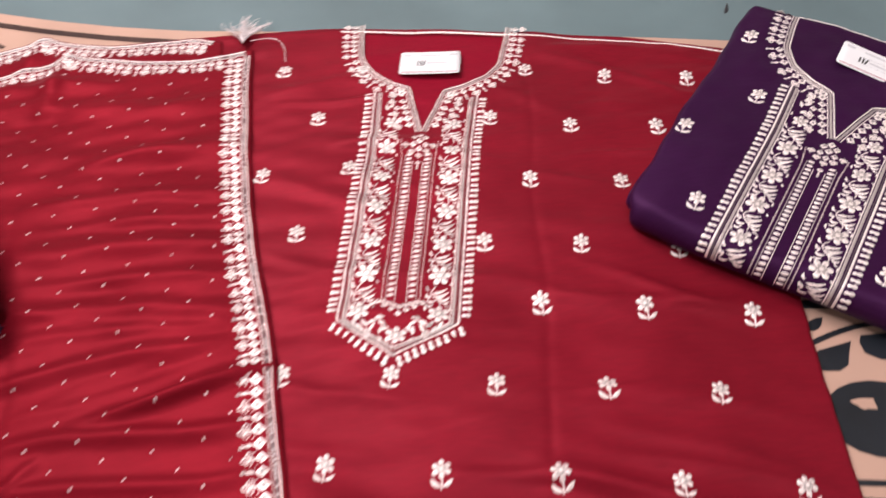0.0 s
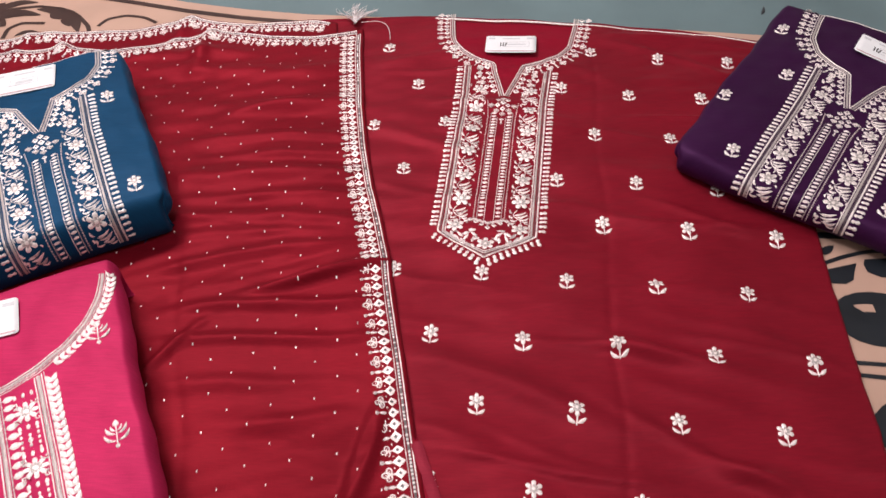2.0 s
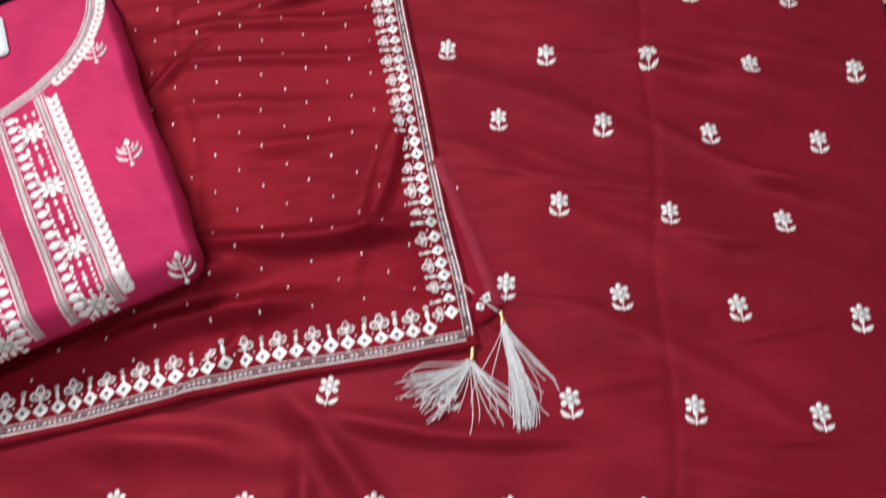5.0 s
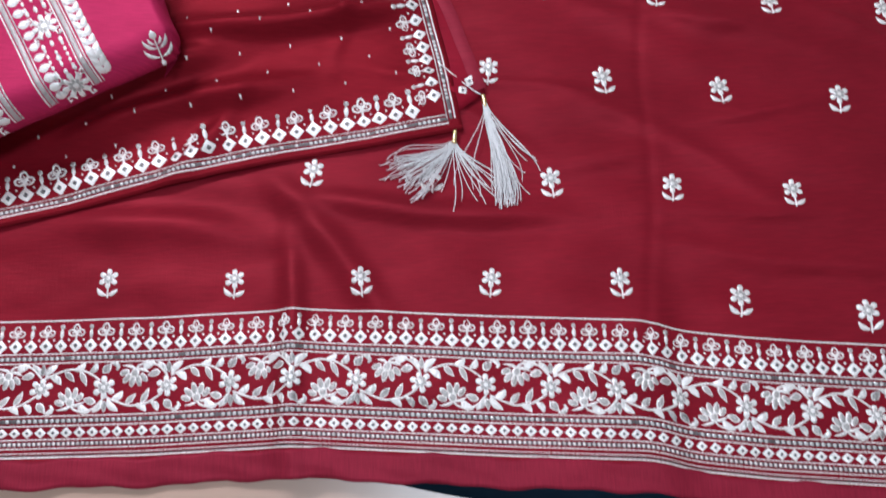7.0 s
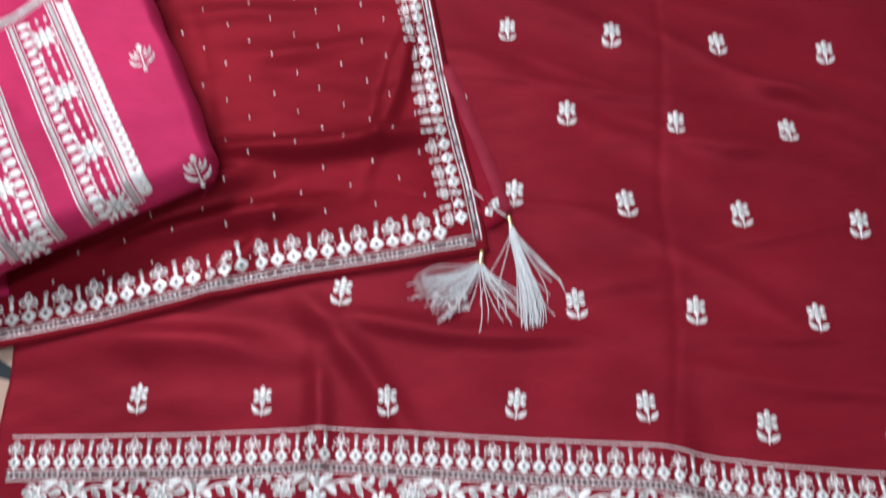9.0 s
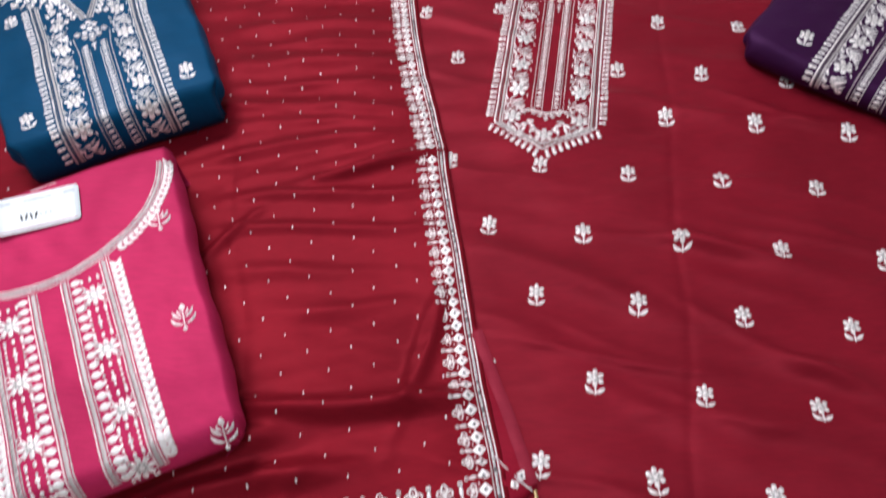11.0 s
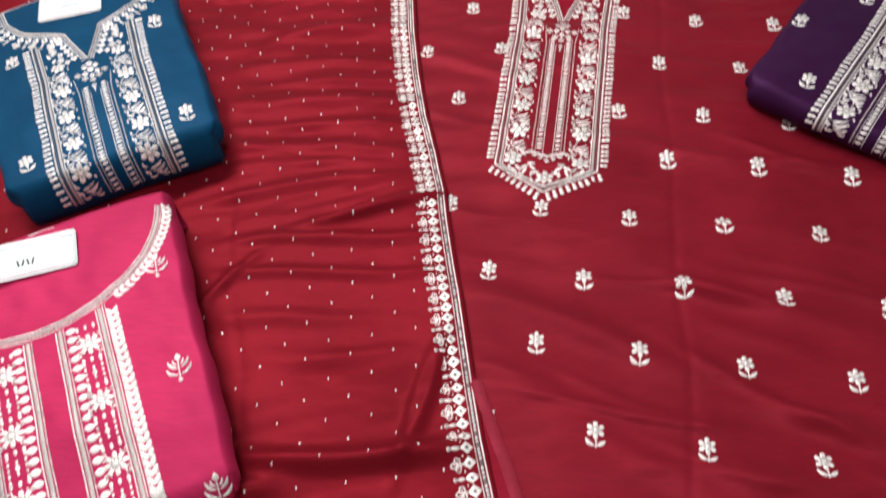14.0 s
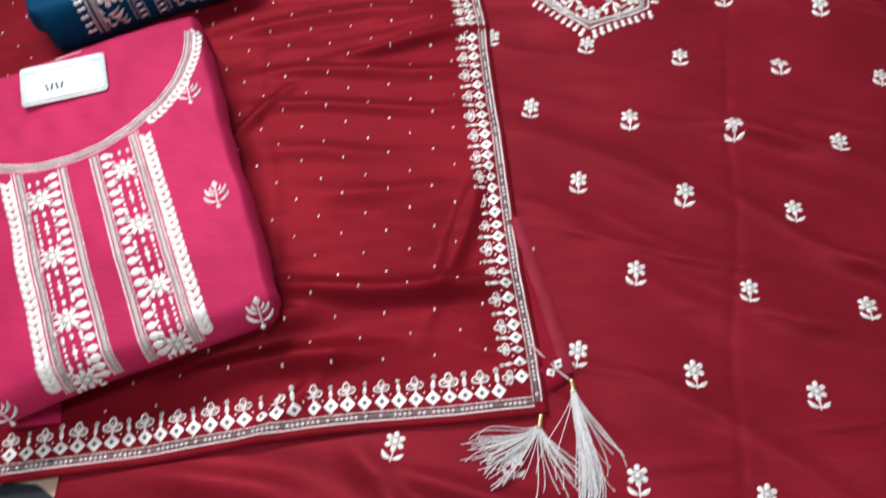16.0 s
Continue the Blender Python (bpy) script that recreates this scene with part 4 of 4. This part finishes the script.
DUP_CREASES = [
    (-0.46, 0.7, -0.33, 0.15, 0.005, -0.0007), (-0.46, 1.06, -0.475, 0.93, 0.014, 0.006), (-0.722, 1.03, -0.73, 0.9, 0.014, 0.007),
    (-0.5, 0.91, -0.25, 0.90, 0.018, 0.005), (-0.135, 0.25, -0.158, 0.16, 0.006, 0.004), (-0.32, -0.02, -0.27, 0.05, 0.01, 0.006),
    (-0.3, 0.25, -0.18, 0.262, 0.01, 0.0022), (-0.6, 0.96, -0.4, 0.955, 0.014, 0.004), (-0.126, 0.492, -0.2, 0.478, 0.007, 0.004),
    (-0.36, 0.3, -0.2, 0.31, 0.01, 0.002), (-0.39, 0.535, -0.2, 0.545, 0.008, 0.0025), (-0.41, 0.61, -0.2, 0.615, 0.008, 0.0025), (-0.4, 0.695, -0.22, 0.70, 0.008, 0.0025),
]


UNDER_FOLDS = [(-0.52, 1.1, -0.53, 0.98, 0.014, 0.006), (-0.79, 1.08, -0.8, 0.95, 0.014, 0.006)]
DUP_LOOSE = loose_folds(8, 36, (-0.46, -0.2, 0.16, 0.95), 0.06)


def dupatta_z(x, y):
    return kurti_z(x, y) + 0.0055 + 2.0 * ridges(x, y, DUP_FOLDS) + 1.3 * ridges(x, y, DUP_CREASES) + 0.5 * ridges(x, y, DUP_LOOSE) + ridges(x, y, UNDER_FOLDS) + ripple(x, y, 21, 0.14, 0.0012) + ripple(0.3 * x + 0.15 * y, y, 24, 0.09, 0.0006)


def dupatta_surface(x, y, h=0):
    return np.stack([x, y, dupatta_z(x, y) + h], 1)


def along(curve, s):
    d, _ = edge_frame(curve)
    return np.stack([np.interp(s * d[-1], d, curve[:, 0]), np.interp(s * d[-1], d, curve[:, 1])], -1)


LEFT_EDGE = np.array([(-1.05, -0.17), (-1.05, 0.94)])


def dupatta_place(a, b):
    lo, hi, le, ri = along(DUP_BOTTOM, a), along(DUP_TOP, a), along(LEFT_EDGE, b), along(DUP_RIGHT, b)
    A, B = a[:, None], b[:, None]
    c00, c10, c01, c11 = DUP_BOTTOM[0], DUP_BOTTOM[-1], DUP_TOP[0], DUP_TOP[-1]
    p = (1 - B) * lo + B * hi + (1 - A) * le + A * ri - ((1 - A) * (1 - B) * c00 + A * (1 - B) * c10 + (1 - A) * B * c01 + A * B * c11)
    return dupatta_surface(p[:, 0], p[:, 1])


dupatta = thing("dupatta", "maroon dupatta with silver border, sequin dots and tassels, spread flat", "dupatta")
pts, faces = sheet(np.linspace(0, 1, 230), np.linspace(0, 1, 260), dupatta_place)
skirted("veil", pts, faces, MAROON_SHEER, dupatta, 0.003)


def under_z(x, y):
    return kurti_z(x, y) + 0.0028 + ridges(x, y, UNDER_FOLDS)


def under_surface(x, y, h=0):
    return np.stack([x, y, under_z(x, y) + h], 1)


def under_place(a, b):
    hi = along(DUP_BACK, a)
    return under_surface(hi[:, 0] + 0.012 * (1 - b), hi[:, 1] - 0.11 * (1 - b))


pts, faces = sheet(np.linspace(0, 1, 160), np.linspace(0, 1, 20), under_place)
skirted("under_layer", pts, faces, MAROON_SHEER, dupatta, 0.002)
LAP = int(np.searchsorted(DUP_RIGHT[:, 1], 0.49))
border(dupatta, DUP_RIGHT[:LAP + 3], dupatta_surface, 1, inset=0.0055, pitch=0.0142, size=1.14, s0=0.018)
border(dupatta, DUP_RIGHT[LAP - 3:], dupatta_surface, 1, inset=0.0055, pitch=0.0122, size=1.08)
border(dupatta, DUP_BOTTOM, dupatta_surface, 1, inset=0.0085, pitch=0.0162, size=1.27, s1=0.02)
border(dupatta, DUP_TOP, dupatta_surface, -1, inset=0.003, pitch=0.0125, size=1.0, s1=0.03)
border(dupatta, DUP_BACK, under_surface, -1, inset=0.003, pitch=0.0125, size=1.0)
hem = Stitches()
hem.cord(offset(DUP_BOTTOM, 0.003, 1), 0.003, 0.0012, 0.0)
hem.lay("rolled_hem", dupatta_surface, MAROON_SHEER, dupatta)
pts, faces = sheet(np.linspace(0, 1, 24), np.linspace(0, 1, 6), lambda a, b: (lambda p, q: kurti_surface(p[:, 0] * (1 - b) + q[:, 0] * b, p[:, 1] * (1 - b) + q[:, 1] * b, 0.0045 - 0.001 * b))(along(np.array([(-0.094, 0.25), (-0.075, 0.16), (-0.058, 0.03)]), a), along(np.array([(-0.092, 0.25), (-0.067, 0.186), (-0.046, 0.126), (-0.025, 0.056)]), a)))
skirted("corner_flap", pts, faces, MAROON_INSIDE, dupatta, 0.002, "lighter maroon folded corner strip")

strip = Stitches().cord([(-0.086, 0.226), (-0.072, 0.185), (-0.051, 0.126), (-0.03, 0.058)], 0.0125, 0.001)
strip.lay("corner_piping", lambda x, y, h: kurti_surface(x, y, h + 0.005), TURNED_EDGE, dupatta, "lighter maroon turned edge of the corner")
dots = Stitches()
for i in range(-40, 14):
    for j in range(-34, 18):
        x = -0.275 + 0.0266 * i + 0.0042 * j + random.uniform(-0.0012, 0.0012)
        y = 0.248 - 0.0205 * i - 0.0485 * j + random.uniform(-0.0012, 0.0012)
        edge = np.interp(y, DUP_RIGHT[:, 1], DUP_RIGHT[:, 0]) - 0.043
        if x < edge and np.interp(x, DUP_BOTTOM[:, 0], DUP_BOTTOM[:, 1]) + 0.05 < y < np.interp(x, DUP_TOP[:, 0], DUP_TOP[:, 1]) - 0.04:
            w = random.uniform(0.0008, 0.0012)
            dots.dome([(x - w, y - 0.0018), (x + w, y - 0.0018), (x + w, y + 0.0018), (x - w, y + 0.0018)], 0.0011, 0.7)
tagged(dots.lay("sequin_dots", dupatta_surface, ZARI, dupatta), kind="stuff")


def tube(verts, faces, pts, r, sides=4):
    pts = np.asarray(pts, float)
    o, n = len(verts), len(pts)
    t = np.gradient(pts, axis=0)
    t /= np.linalg.norm(t, axis=1)[:, None] + 1e-12
    a = np.cross(t, (0.1, 0.2, 1.0))
    a /= np.linalg.norm(a, axis=1)[:, None] + 1e-12
    b = np.cross(t, a)
    for i in range(n):
        for k in range(sides):
            g = 2 * math.pi * k / sides
            verts.append(tuple(pts[i] + r * (math.cos(g) * a[i] + math.sin(g) * b[i])))
    for i in range(n - 1):
        for k in range(sides):
            k2 = (k + 1) % sides
            faces.append((o + i * sides + k, o + i * sides + k2, o + (i + 1) * sides + k2, o + (i + 1) * sides + k))


def bezier(p0, p1, p2, p3, n=12):
    t = np.linspace(0, 1, n)[:, None]
    return (1 - t) ** 3 * np.array(p0) + 3 * (1 - t) ** 2 * t * np.array(p1) + 3 * (1 - t) * t * t * np.array(p2) + t ** 3 * np.array(p3)


def tassel(parent, at, heading, spread, length, count, rise, bundle=0.0, bead=True, label="", fans=()):
    """Threads that fan out from at, round heading; bundle: the share that stays together; fans: (angle, spread, share) of loose tufts."""
    g = tagged(new("tassel"), label)
    g.parent = parent
    rng = random.Random(int(at[0] * 1000) + 7)
    base = float(kurti_z(np.array([at[0]]), np.array([at[1]]))[0])
    v, f = [], []
    ca = (math.cos(heading), math.sin(heading))
    start = (at[0] + 0.008 * ca[0], at[1] + 0.008 * ca[1])
    for i in range(count):
        tight = rng.random() < bundle
        a = heading + (rng.gauss(0, 0.06) if tight else rng.uniform(-spread, spread))
        pick = rng.random()
        for fa, fs, share in fans:
            if not tight and 0 <= pick < share:
                a = fa + rng.uniform(-fs, fs)
            pick -= share
        ln = length * rng.uniform(0.74, 1.08) * (1.0 if tight else rng.uniform(0.75, 1.0))
        end = (start[0] + ln * math.cos(a), start[1] + ln * math.sin(a))
        gz = float(kurti_z(np.array([end[0]]), np.array([end[1]]))[0])
        w = rng.gauss(0.07 if tight else 0, 0.06 if tight else 0.14) * ln
        sx, sy = -math.sin(a) * w, math.cos(a) * w
        jx, jy = rng.gauss(0, 0.0026 if tight else 0.0014), rng.gauss(0, 0.0014)
        a2 = heading + (a - heading) * 0.6
        p0 = (start[0] + 0.4 * jx, start[1] + 0.4 * jy, base + rise + rng.uniform(-0.001, 0.002))
        p1 = (start[0] + 0.35 * ln * math.cos(a2) + jx, start[1] + 0.35 * ln * math.sin(a2) + jy, base + rise * rng.uniform(0.6, 1.6))
        p2 = (start[0] + 0.75 * ln * math.cos(a) + sx, start[1] + 0.75 * ln * math.sin(a) + sy, gz + 0.002 + rise * rng.uniform(0, 0.6))
        tube(v, f, bezier(p0, p1, p2, (*end, gz + 0.0012)), 0.0005 if tight else 0.00048, 3)
    mesh_object("tassel_threads", v, f, TASSEL, g)
    if bead:
        v, f = [], []
        rad = [0.0, 0.0016, 0.0026, 0.0021, 0.0027, 0.0023, 0.003, 0.0031, 0.0]
        pos = [-0.004, -0.004, -0.002, 0.0005, 0.003, 0.0055, 0.008, 0.0105, 0.0105]
        for r, p in zip(rad, pos):
            for k in range(10):
                t = 2 * math.pi * k / 10
                v.append((at[0] + p * ca[0] - ca[1] * r * math.cos(t), at[1] + p * ca[1] + ca[0] * r * math.cos(t), base + 0.0055 + r * math.sin(t)))
        for i in range(8):
            for k in range(10):
                k2 = (k + 1) % 10
                f.append((i * 10 + k, i * 10 + k2, (i + 1) * 10 + k2, (i + 1) * 10 + k))
        mesh_object("tassel_bead", v, f, GOLD, g, label="small gold bead cap")
    return g


tassel(dupatta, (-0.056, 0.013), -1.7, 1.2, 0.078, 78, 0.005, 0.0, label="white silky tassel fanned out on the cloth", fans=((-2.5, 0.42, 0.68), (-1.0, 0.3, 0.25)))
tassel(dupatta, (-0.027, 0.049), -1.42, 0.55, 0.1, 120, 0.006, 0.88, label="white silky tassel in a thick bundle")
tassel(dupatta, (-0.216, 1.024), 1.6, 0.6, 0.075, 64, 0.012, 0.35, bead=False, label="white silky tassel at the upper corner")
v, f = [], []
tube(v, f, bezier((-0.205, 1.036, 0.02), (-0.17, 1.05, 0.016), (-0.155, 1.05, 0.013), (-0.153, 0.995, 0.0105)), 0.0006, 4)
mesh_object("loose_thread", v, f, TASSEL, dupatta)
v, f = [], []
tube(v, f, bezier((-0.03, 0.052, 0.014), (-0.045, 0.062, 0.014), (-0.055, 0.075, 0.013), (-0.07, 0.088, 0.014)), 0.0007, 4)
mesh_object("loose_thread", v, f, TASSEL, dupatta)
for x, y, a in ((-0.047, 0.058, 0.6), (-0.04, 0.066, 1.2)):
    piece(DIAMOND, lambda u, w, h=0: kurti_surface(u, w, h + 0.0045), x, y, a, dupatta, 0.9)


# ---- folded sets ----
RX = 0.018
RX_SIDE = 0.008
RX_TOP = 0.006


def pack_surface(at, turn, hu, v0, v1, height, scale=1.0, lean=(0.0, 0.0), seed=1, flare=0.0, corner=0.03, top_corner=0.015, front_tuck=0.0):
    """A folded pile round a local origin: u to +-hu (wider by flare a metre up), v from v0 to v1, with rounded sides and corners."""
    c, s = math.cos(turn), math.sin(turn)
    rx, rz = RX, height / 2

    def curl_down(w, edge, rx=rx, tuck=0.0):
        """Along a side: how far out and how far down the cloth goes past edge; tuck: how far its lower half draws in."""
        arc = math.pi * (rx + rz) / 2
        t = np.maximum(w - (edge - rx), 0)
        a = np.minimum(t / arc * math.pi, math.pi)
        out = edge - rx + rx * np.sin(a) - tuck * (1 - np.sin(np.maximum(a, math.pi / 2)))
        deep = 2 * rz * np.clip(a / math.pi, 0, 1) ** 1.5 if tuck else rz * (1 - np.cos(a))
        return np.where(t > 0, out, w), deep

    def shy(w, edge, r):
        """How far a rounded corner steps in where w nears edge."""
        t = np.clip((w - (edge - r)) / r, 0, 0.95)
        return r * 0.6 * (1 - np.sqrt(1 - t * t))

    def place(u, v, h=0):
        u, v = np.asarray(u, float), np.asarray(v, float)
        side_edge = hu + 0.0015 * np.sin(v * 31 + seed) + 0.0008 * np.sin(v * 97 + 2 * seed) + flare * v - shy(-v, -v0, corner) - shy(v, v1, top_corner)
        au, du = curl_down(np.abs(u), side_edge, RX_SIDE, 0.034)
        up, dup = curl_down(np.maximum(v, 0), v1 + 0.0015 * np.sin(u * 23 + seed), RX_TOP)
        dn, ddn = curl_down(np.maximum(-v, 0), -v0 + 0.003 * np.sin(u * 17 + seed) - shy(np.abs(u), hu + flare * v, corner), rx, front_tuck)
        U, V = np.sign(u) * au, np.where(v >= 0, up, -dn)
        top = height * (1 - 0.08 * (U / hu) ** 4 - 0.10 * (V / v0) ** 4 * (V < 0)) + lean[0] * U + lean[1] * V + ripple(U, V, seed, 0.13, 0.0018) + ripple(U, V, seed + 3, 0.05, 0.0007)
        drop = np.maximum(du, dup + ddn)
        z = np.maximum(top * (1 - drop / height), 0.0) + 0.012
        grow = h if np.ndim(h) else h + 0 * u
        side = np.clip(drop / height, 0, 1)
        x = U * scale + grow * side * np.sign(u) * (du > 0)
        y = V * scale + grow * side * np.sign(v) * ((dup + ddn) > 0)
        return np.stack([at[0] + x * c - y * s, at[1] + x * s + y * c, z + grow * (1 - side)], 1)

    return place


def pack_body(parent, surface, hu, v0, v1, height, material):
    arc = math.pi * (RX + height / 2) / 2
    us = np.linspace(-hu - arc * 0.8, hu + arc * 0.8, 130)
    vs = np.linspace(v0 - arc * 0.8, v1 + arc * 0.8, 110)
    pts, faces = sheet(us, vs, surface)
    return mesh_object("folded_kurti", pts, faces, material, parent)


def swing_tag(name, label, surface, u, v, angle, w=0.088, h=0.054, style=0):
    """A printed card; its words are bars."""
    g = thing(name, label, "tag", "paper tags")
    m = frame_on(surface, u, v, angle + math.pi / 2)
    m.translation += m.col[2].to_3d() * 0.0028
    g.matrix_world = m
    nip = lambda b: 0.0035 * np.clip((np.abs(b) - h / 2 + 0.0035) / 0.0035, 0, 1) ** 2
    rows = np.r_[-h / 2, -h / 2 + 0.0012, -h / 2 + 0.0035, 0, h / 2 - 0.0035, h / 2 - 0.0012, h / 2]
    pts, faces = sheet(np.linspace(-w / 2, w / 2, 10), rows, lambda a, b: np.stack([a * (1 - nip(b) / (w / 2)), b, 0.0004 + 0.0005 * (a / w * 2) ** 2], 1))
    skirted("card", pts, faces, CARD, g, 0.0005)

    def bar(x, y, a, b, material, tilt=0.0):
        o = [turned(p, tilt, x, y) for p in ([(-a, -b), (a, -b), (a, b), (-a, b)],)][0]
        mesh_object("print_bar", [(p, q, 0.0007 + 0.0005 * (p / w * 2) ** 2) for p, q in o], [(0, 1, 2, 3)], material, g, smooth=False)

    bar(0, h * 0.33, w * 0.17, h * 0.03, INK_GREY)
    bar(0, -h * 0.43, w * 0.46, h * 0.02, INK_PINK)
    bar(-w * 0.38, h * 0.34, w * 0.06, h * 0.045, INK_GREY)
    bar(w * 0.38, h * 0.34, w * 0.07, h * 0.05, INK_GREY)
    if style == 0:
        for i, x in enumerate((-0.2, -0.15, -0.1)):
            bar(x * w, -h * 0.03, w * 0.012, h * 0.11, INK, -0.25 * (i == 2))
        for x, y, a, b in ((0.12, 0.12, 0.24, 0.008), (0.12, -0.16, 0.24, 0.008), (-0.12, -0.02, 0.006, 0.14), (0.36, -0.02, 0.006, 0.14), (0.12, -0.02, 0.18, 0.03)):
            bar(x * w, y * h, a * w, b * h, INK_GREY)
    elif style == 1:
        for i in range(7):
            bar((-0.2 + 0.058 * i) * w, -h * 0.12, w * 0.012, h * (0.09 if i < 4 else 0.06), INK if i < 4 else INK_GREY, 0.2 * ((-1) ** i))
    else:
        for x, y, a, b in ((0, 0.1, 0.2, 0.01), (0, -0.14, 0.26, 0.012), (-0.22, -0.02, 0.006, 0.12), (0.22, -0.02, 0.006, 0.12)):
            bar(x * w, y * h, a * w, b * h, INK_GREY)
        bar(0, -0.03 * h, 0.14 * w, 0.05 * h, INK_GREY)
    return g


def yoke_pack(name, label, at, turn, hu, v0, v1, height, scale, material, sprigs, seed, point, lean=(0, 0)):
    g = thing(name, label, "folded kurti", "folded suit sets")
    surface = pack_surface(at, turn, hu, v0, v1, height, scale, lean, seed)
    pack_body(g, surface, hu, v0, v1, height, material)
    arc = math.pi * (RX + height / 2) / 2
    yoke(g, surface, v0 + RX - arc * 0.62, full=False, point=point)
    for u, v in sprigs:
        for s in (-1, 1):
            sprig(surface, s * u, v, math.pi / 2 + random.uniform(-0.1, 0.1) - s * 0.1, g, 0.95)
    back = Stitches().cord([(-0.104, v1 - 0.004), (0, v1 - 0.002), (0.104, v1 - 0.004)], 0.003, 0.0015, 0.005)
    back.lay("shoulder_piping", surface, ZARI, g)
    return surface


blue = yoke_pack("blue_folded_kurti", "petrol-blue folded kurti with silver embroidered yoke, lying on the dupatta", (-0.6235, 0.6695), radians(25.5), 0.138, -0.206, 0.168, 0.08, 1.01, TEAL_CLOTH, ((0.1, -0.163), (0.0985, 0.04)), 4, -0.004)
purple = yoke_pack("purple_folded_kurti", "dark purple folded kurti with silver embroidered yoke, lying on the kurti", (0.535, 0.735), radians(-35.5), 0.172, -0.224, 0.206, 0.047, 1.03, PURPLE_CLOTH, ((0.147, 0.127), (0.1, 0.017), (0.157, -0.075), (0.1, -0.182)), 9, -0.012)

# magenta set with a round neck
pink = thing("pink_folded_kurti", "bright magenta folded kurti with silver round-neck embroidery, lying on the dupatta", "folded kurti", "folded suit sets")
PH = 0.08
pink_top = pack_surface((-0.54, 0.241), radians(27), 0.157, -0.243, 0.142, PH, 1.0, (0, 0), 6, 0.06, 0.008, 0.003, 0.024)
pack_body(pink, pink_top, 0.162, -0.243, 0.142, PH, PINK_CLOTH)
pe = tagged(new("neck_embroidery"), "silver round-neck embroidery with star flowers and leaf columns")
pe.parent = pink
cords, dim, small = Stitches(), Stitches(), Stitches()
ring = lambda o, a0, a1: [((0.147 + o) * math.sin(a), 0.136 - (0.136 + o) * math.cos(a)) for a in np.linspace(a0, a1, 50)]
FOOT = -0.262
for s in (-1, 1):
    for o, w, st in ((0.0, 0.0022, cords), (0.0035, 0.0055, dim), (0.007, 0.002, cords), (0.0098, 0.0016, cords)):
        st.cord([(s * x, y) for x, y in ring(o, 0.0, 1.42)], w, 0.0014 if st is cords else 0.0013, 0.004)
    d, t = edge_frame(np.array(ring(0.0165, 0.0, 1.42)))
    row = np.array(ring(0.0135, 0.0, 1.42))
    q = 0.083
    while q < d[-1]:
        a = math.atan2(np.interp(q, d, t[:, 1]), np.interp(q, d, t[:, 0]))
        piece(LEAF_PAIR, pink_top, s * np.interp(q, d, row[:, 0]), np.interp(q, d, row[:, 1]), a if s > 0 else math.pi - a, pe, 1.15)
        q += 0.0084
    for u, w, st in ((0.0125, 0.0022, cords), (0.0165, 0.0062, dim), (0.0205, 0.002, cords), (0.056, 0.002, cords), (0.0598, 0.0062, dim), (0.0635, 0.002, cords), (0.0662, 0.0014, cords)):
        top = 0.136 - 0.142 * math.sqrt(max(0, 1 - (u / 0.152) ** 2)) - 0.007
        st.cord([(s * u, top), (s * u, FOOT)], w, 0.0014 if st is cords else 0.0013, 0.004)
    v = -0.018
    while v > FOOT + 0.004:
        piece(SEED, pink_top, s * 0.0215, v, math.pi / 2 if s > 0 else -math.pi / 2, pe, 0.95)
        v -= 0.0118
    v = -0.016
    while v > FOOT + 0.004:
        piece(LEAF_PAIR, pink_top, s * 0.0722, v, math.pi / 2, pe, 1.36)
        v -= 0.0088
    for v in (-0.042, -0.112, -0.182, -0.252):
        piece(STAR, pink_top, s * 0.0432, v, math.pi / 2, pe, 1.22)
        for du, n in ((-0.0085, 5), (0, 3), (0.0085, 5)):
            for k in range(n):
                y = v - 0.035 + (k - (n - 1) / 2) * 0.0062
                if y > FOOT:
                    small.dome(oval(s * 0.0425 + du, y, 0.0056, 0.0038, math.pi / 2, 6), 0.001)
            for y in (v - 0.0185, v - 0.0515):
                if y > FOOT:
                    small.dome(oval(s * 0.0425 + du, y, 0.0078, 0.0048, math.pi / 2, 7), 0.0012)
        if v - 0.035 > FOOT:
            small.dome(rhomb(s * 0.0425, v - 0.035, 0.0032, 0.0062), 0.0013)
    for du in (-0.0085, 0, 0.0085):
        small.dome(oval(s * 0.0425 + du, -0.02, 0.008, 0.0042, math.pi / 2, 7), 0.0012)
    for u, v in ((0.121, -0.106), (0.122, -0.248), (0.128, 0.03)):
        piece(PALM, pink_top, s * u, v, math.pi / 2 - 0.1 * s, pink, 1.2)
small.dome([(-0.0, 0.1335), (0.035, 0.1335), (0.035, 0.135), (-0.0, 0.135)], 0.0006)
cords.lay("outline_cord", pink_top, ZARI, pe)
dim.lay("chain_filling", pink_top, ZARI_DIM, pe)
tagged(small.lay("bead_column", pink_top, ZARI, pe), kind="stuff")

# printed tags
swing_tag("paper_tag", "white printed paper tag in the neck of the maroon kurti", yoke_surface, 0.0, 0.123, 0.03, 0.086, 0.053, 0)
swing_tag("paper_tag", "white printed paper tag on the blue folded kurti", blue, -0.006, 0.128, -0.15, 0.09, 0.058, 2)
swing_tag("paper_tag", "white printed paper tag on the purple folded kurti", purple, 0.003, 0.145, 0.02, 0.088, 0.05, 0)
swing_tag("paper_tag", "white printed paper tag on the magenta folded kurti", pink_top, 0.008, 0.098, -0.12, 0.09, 0.052, 1)
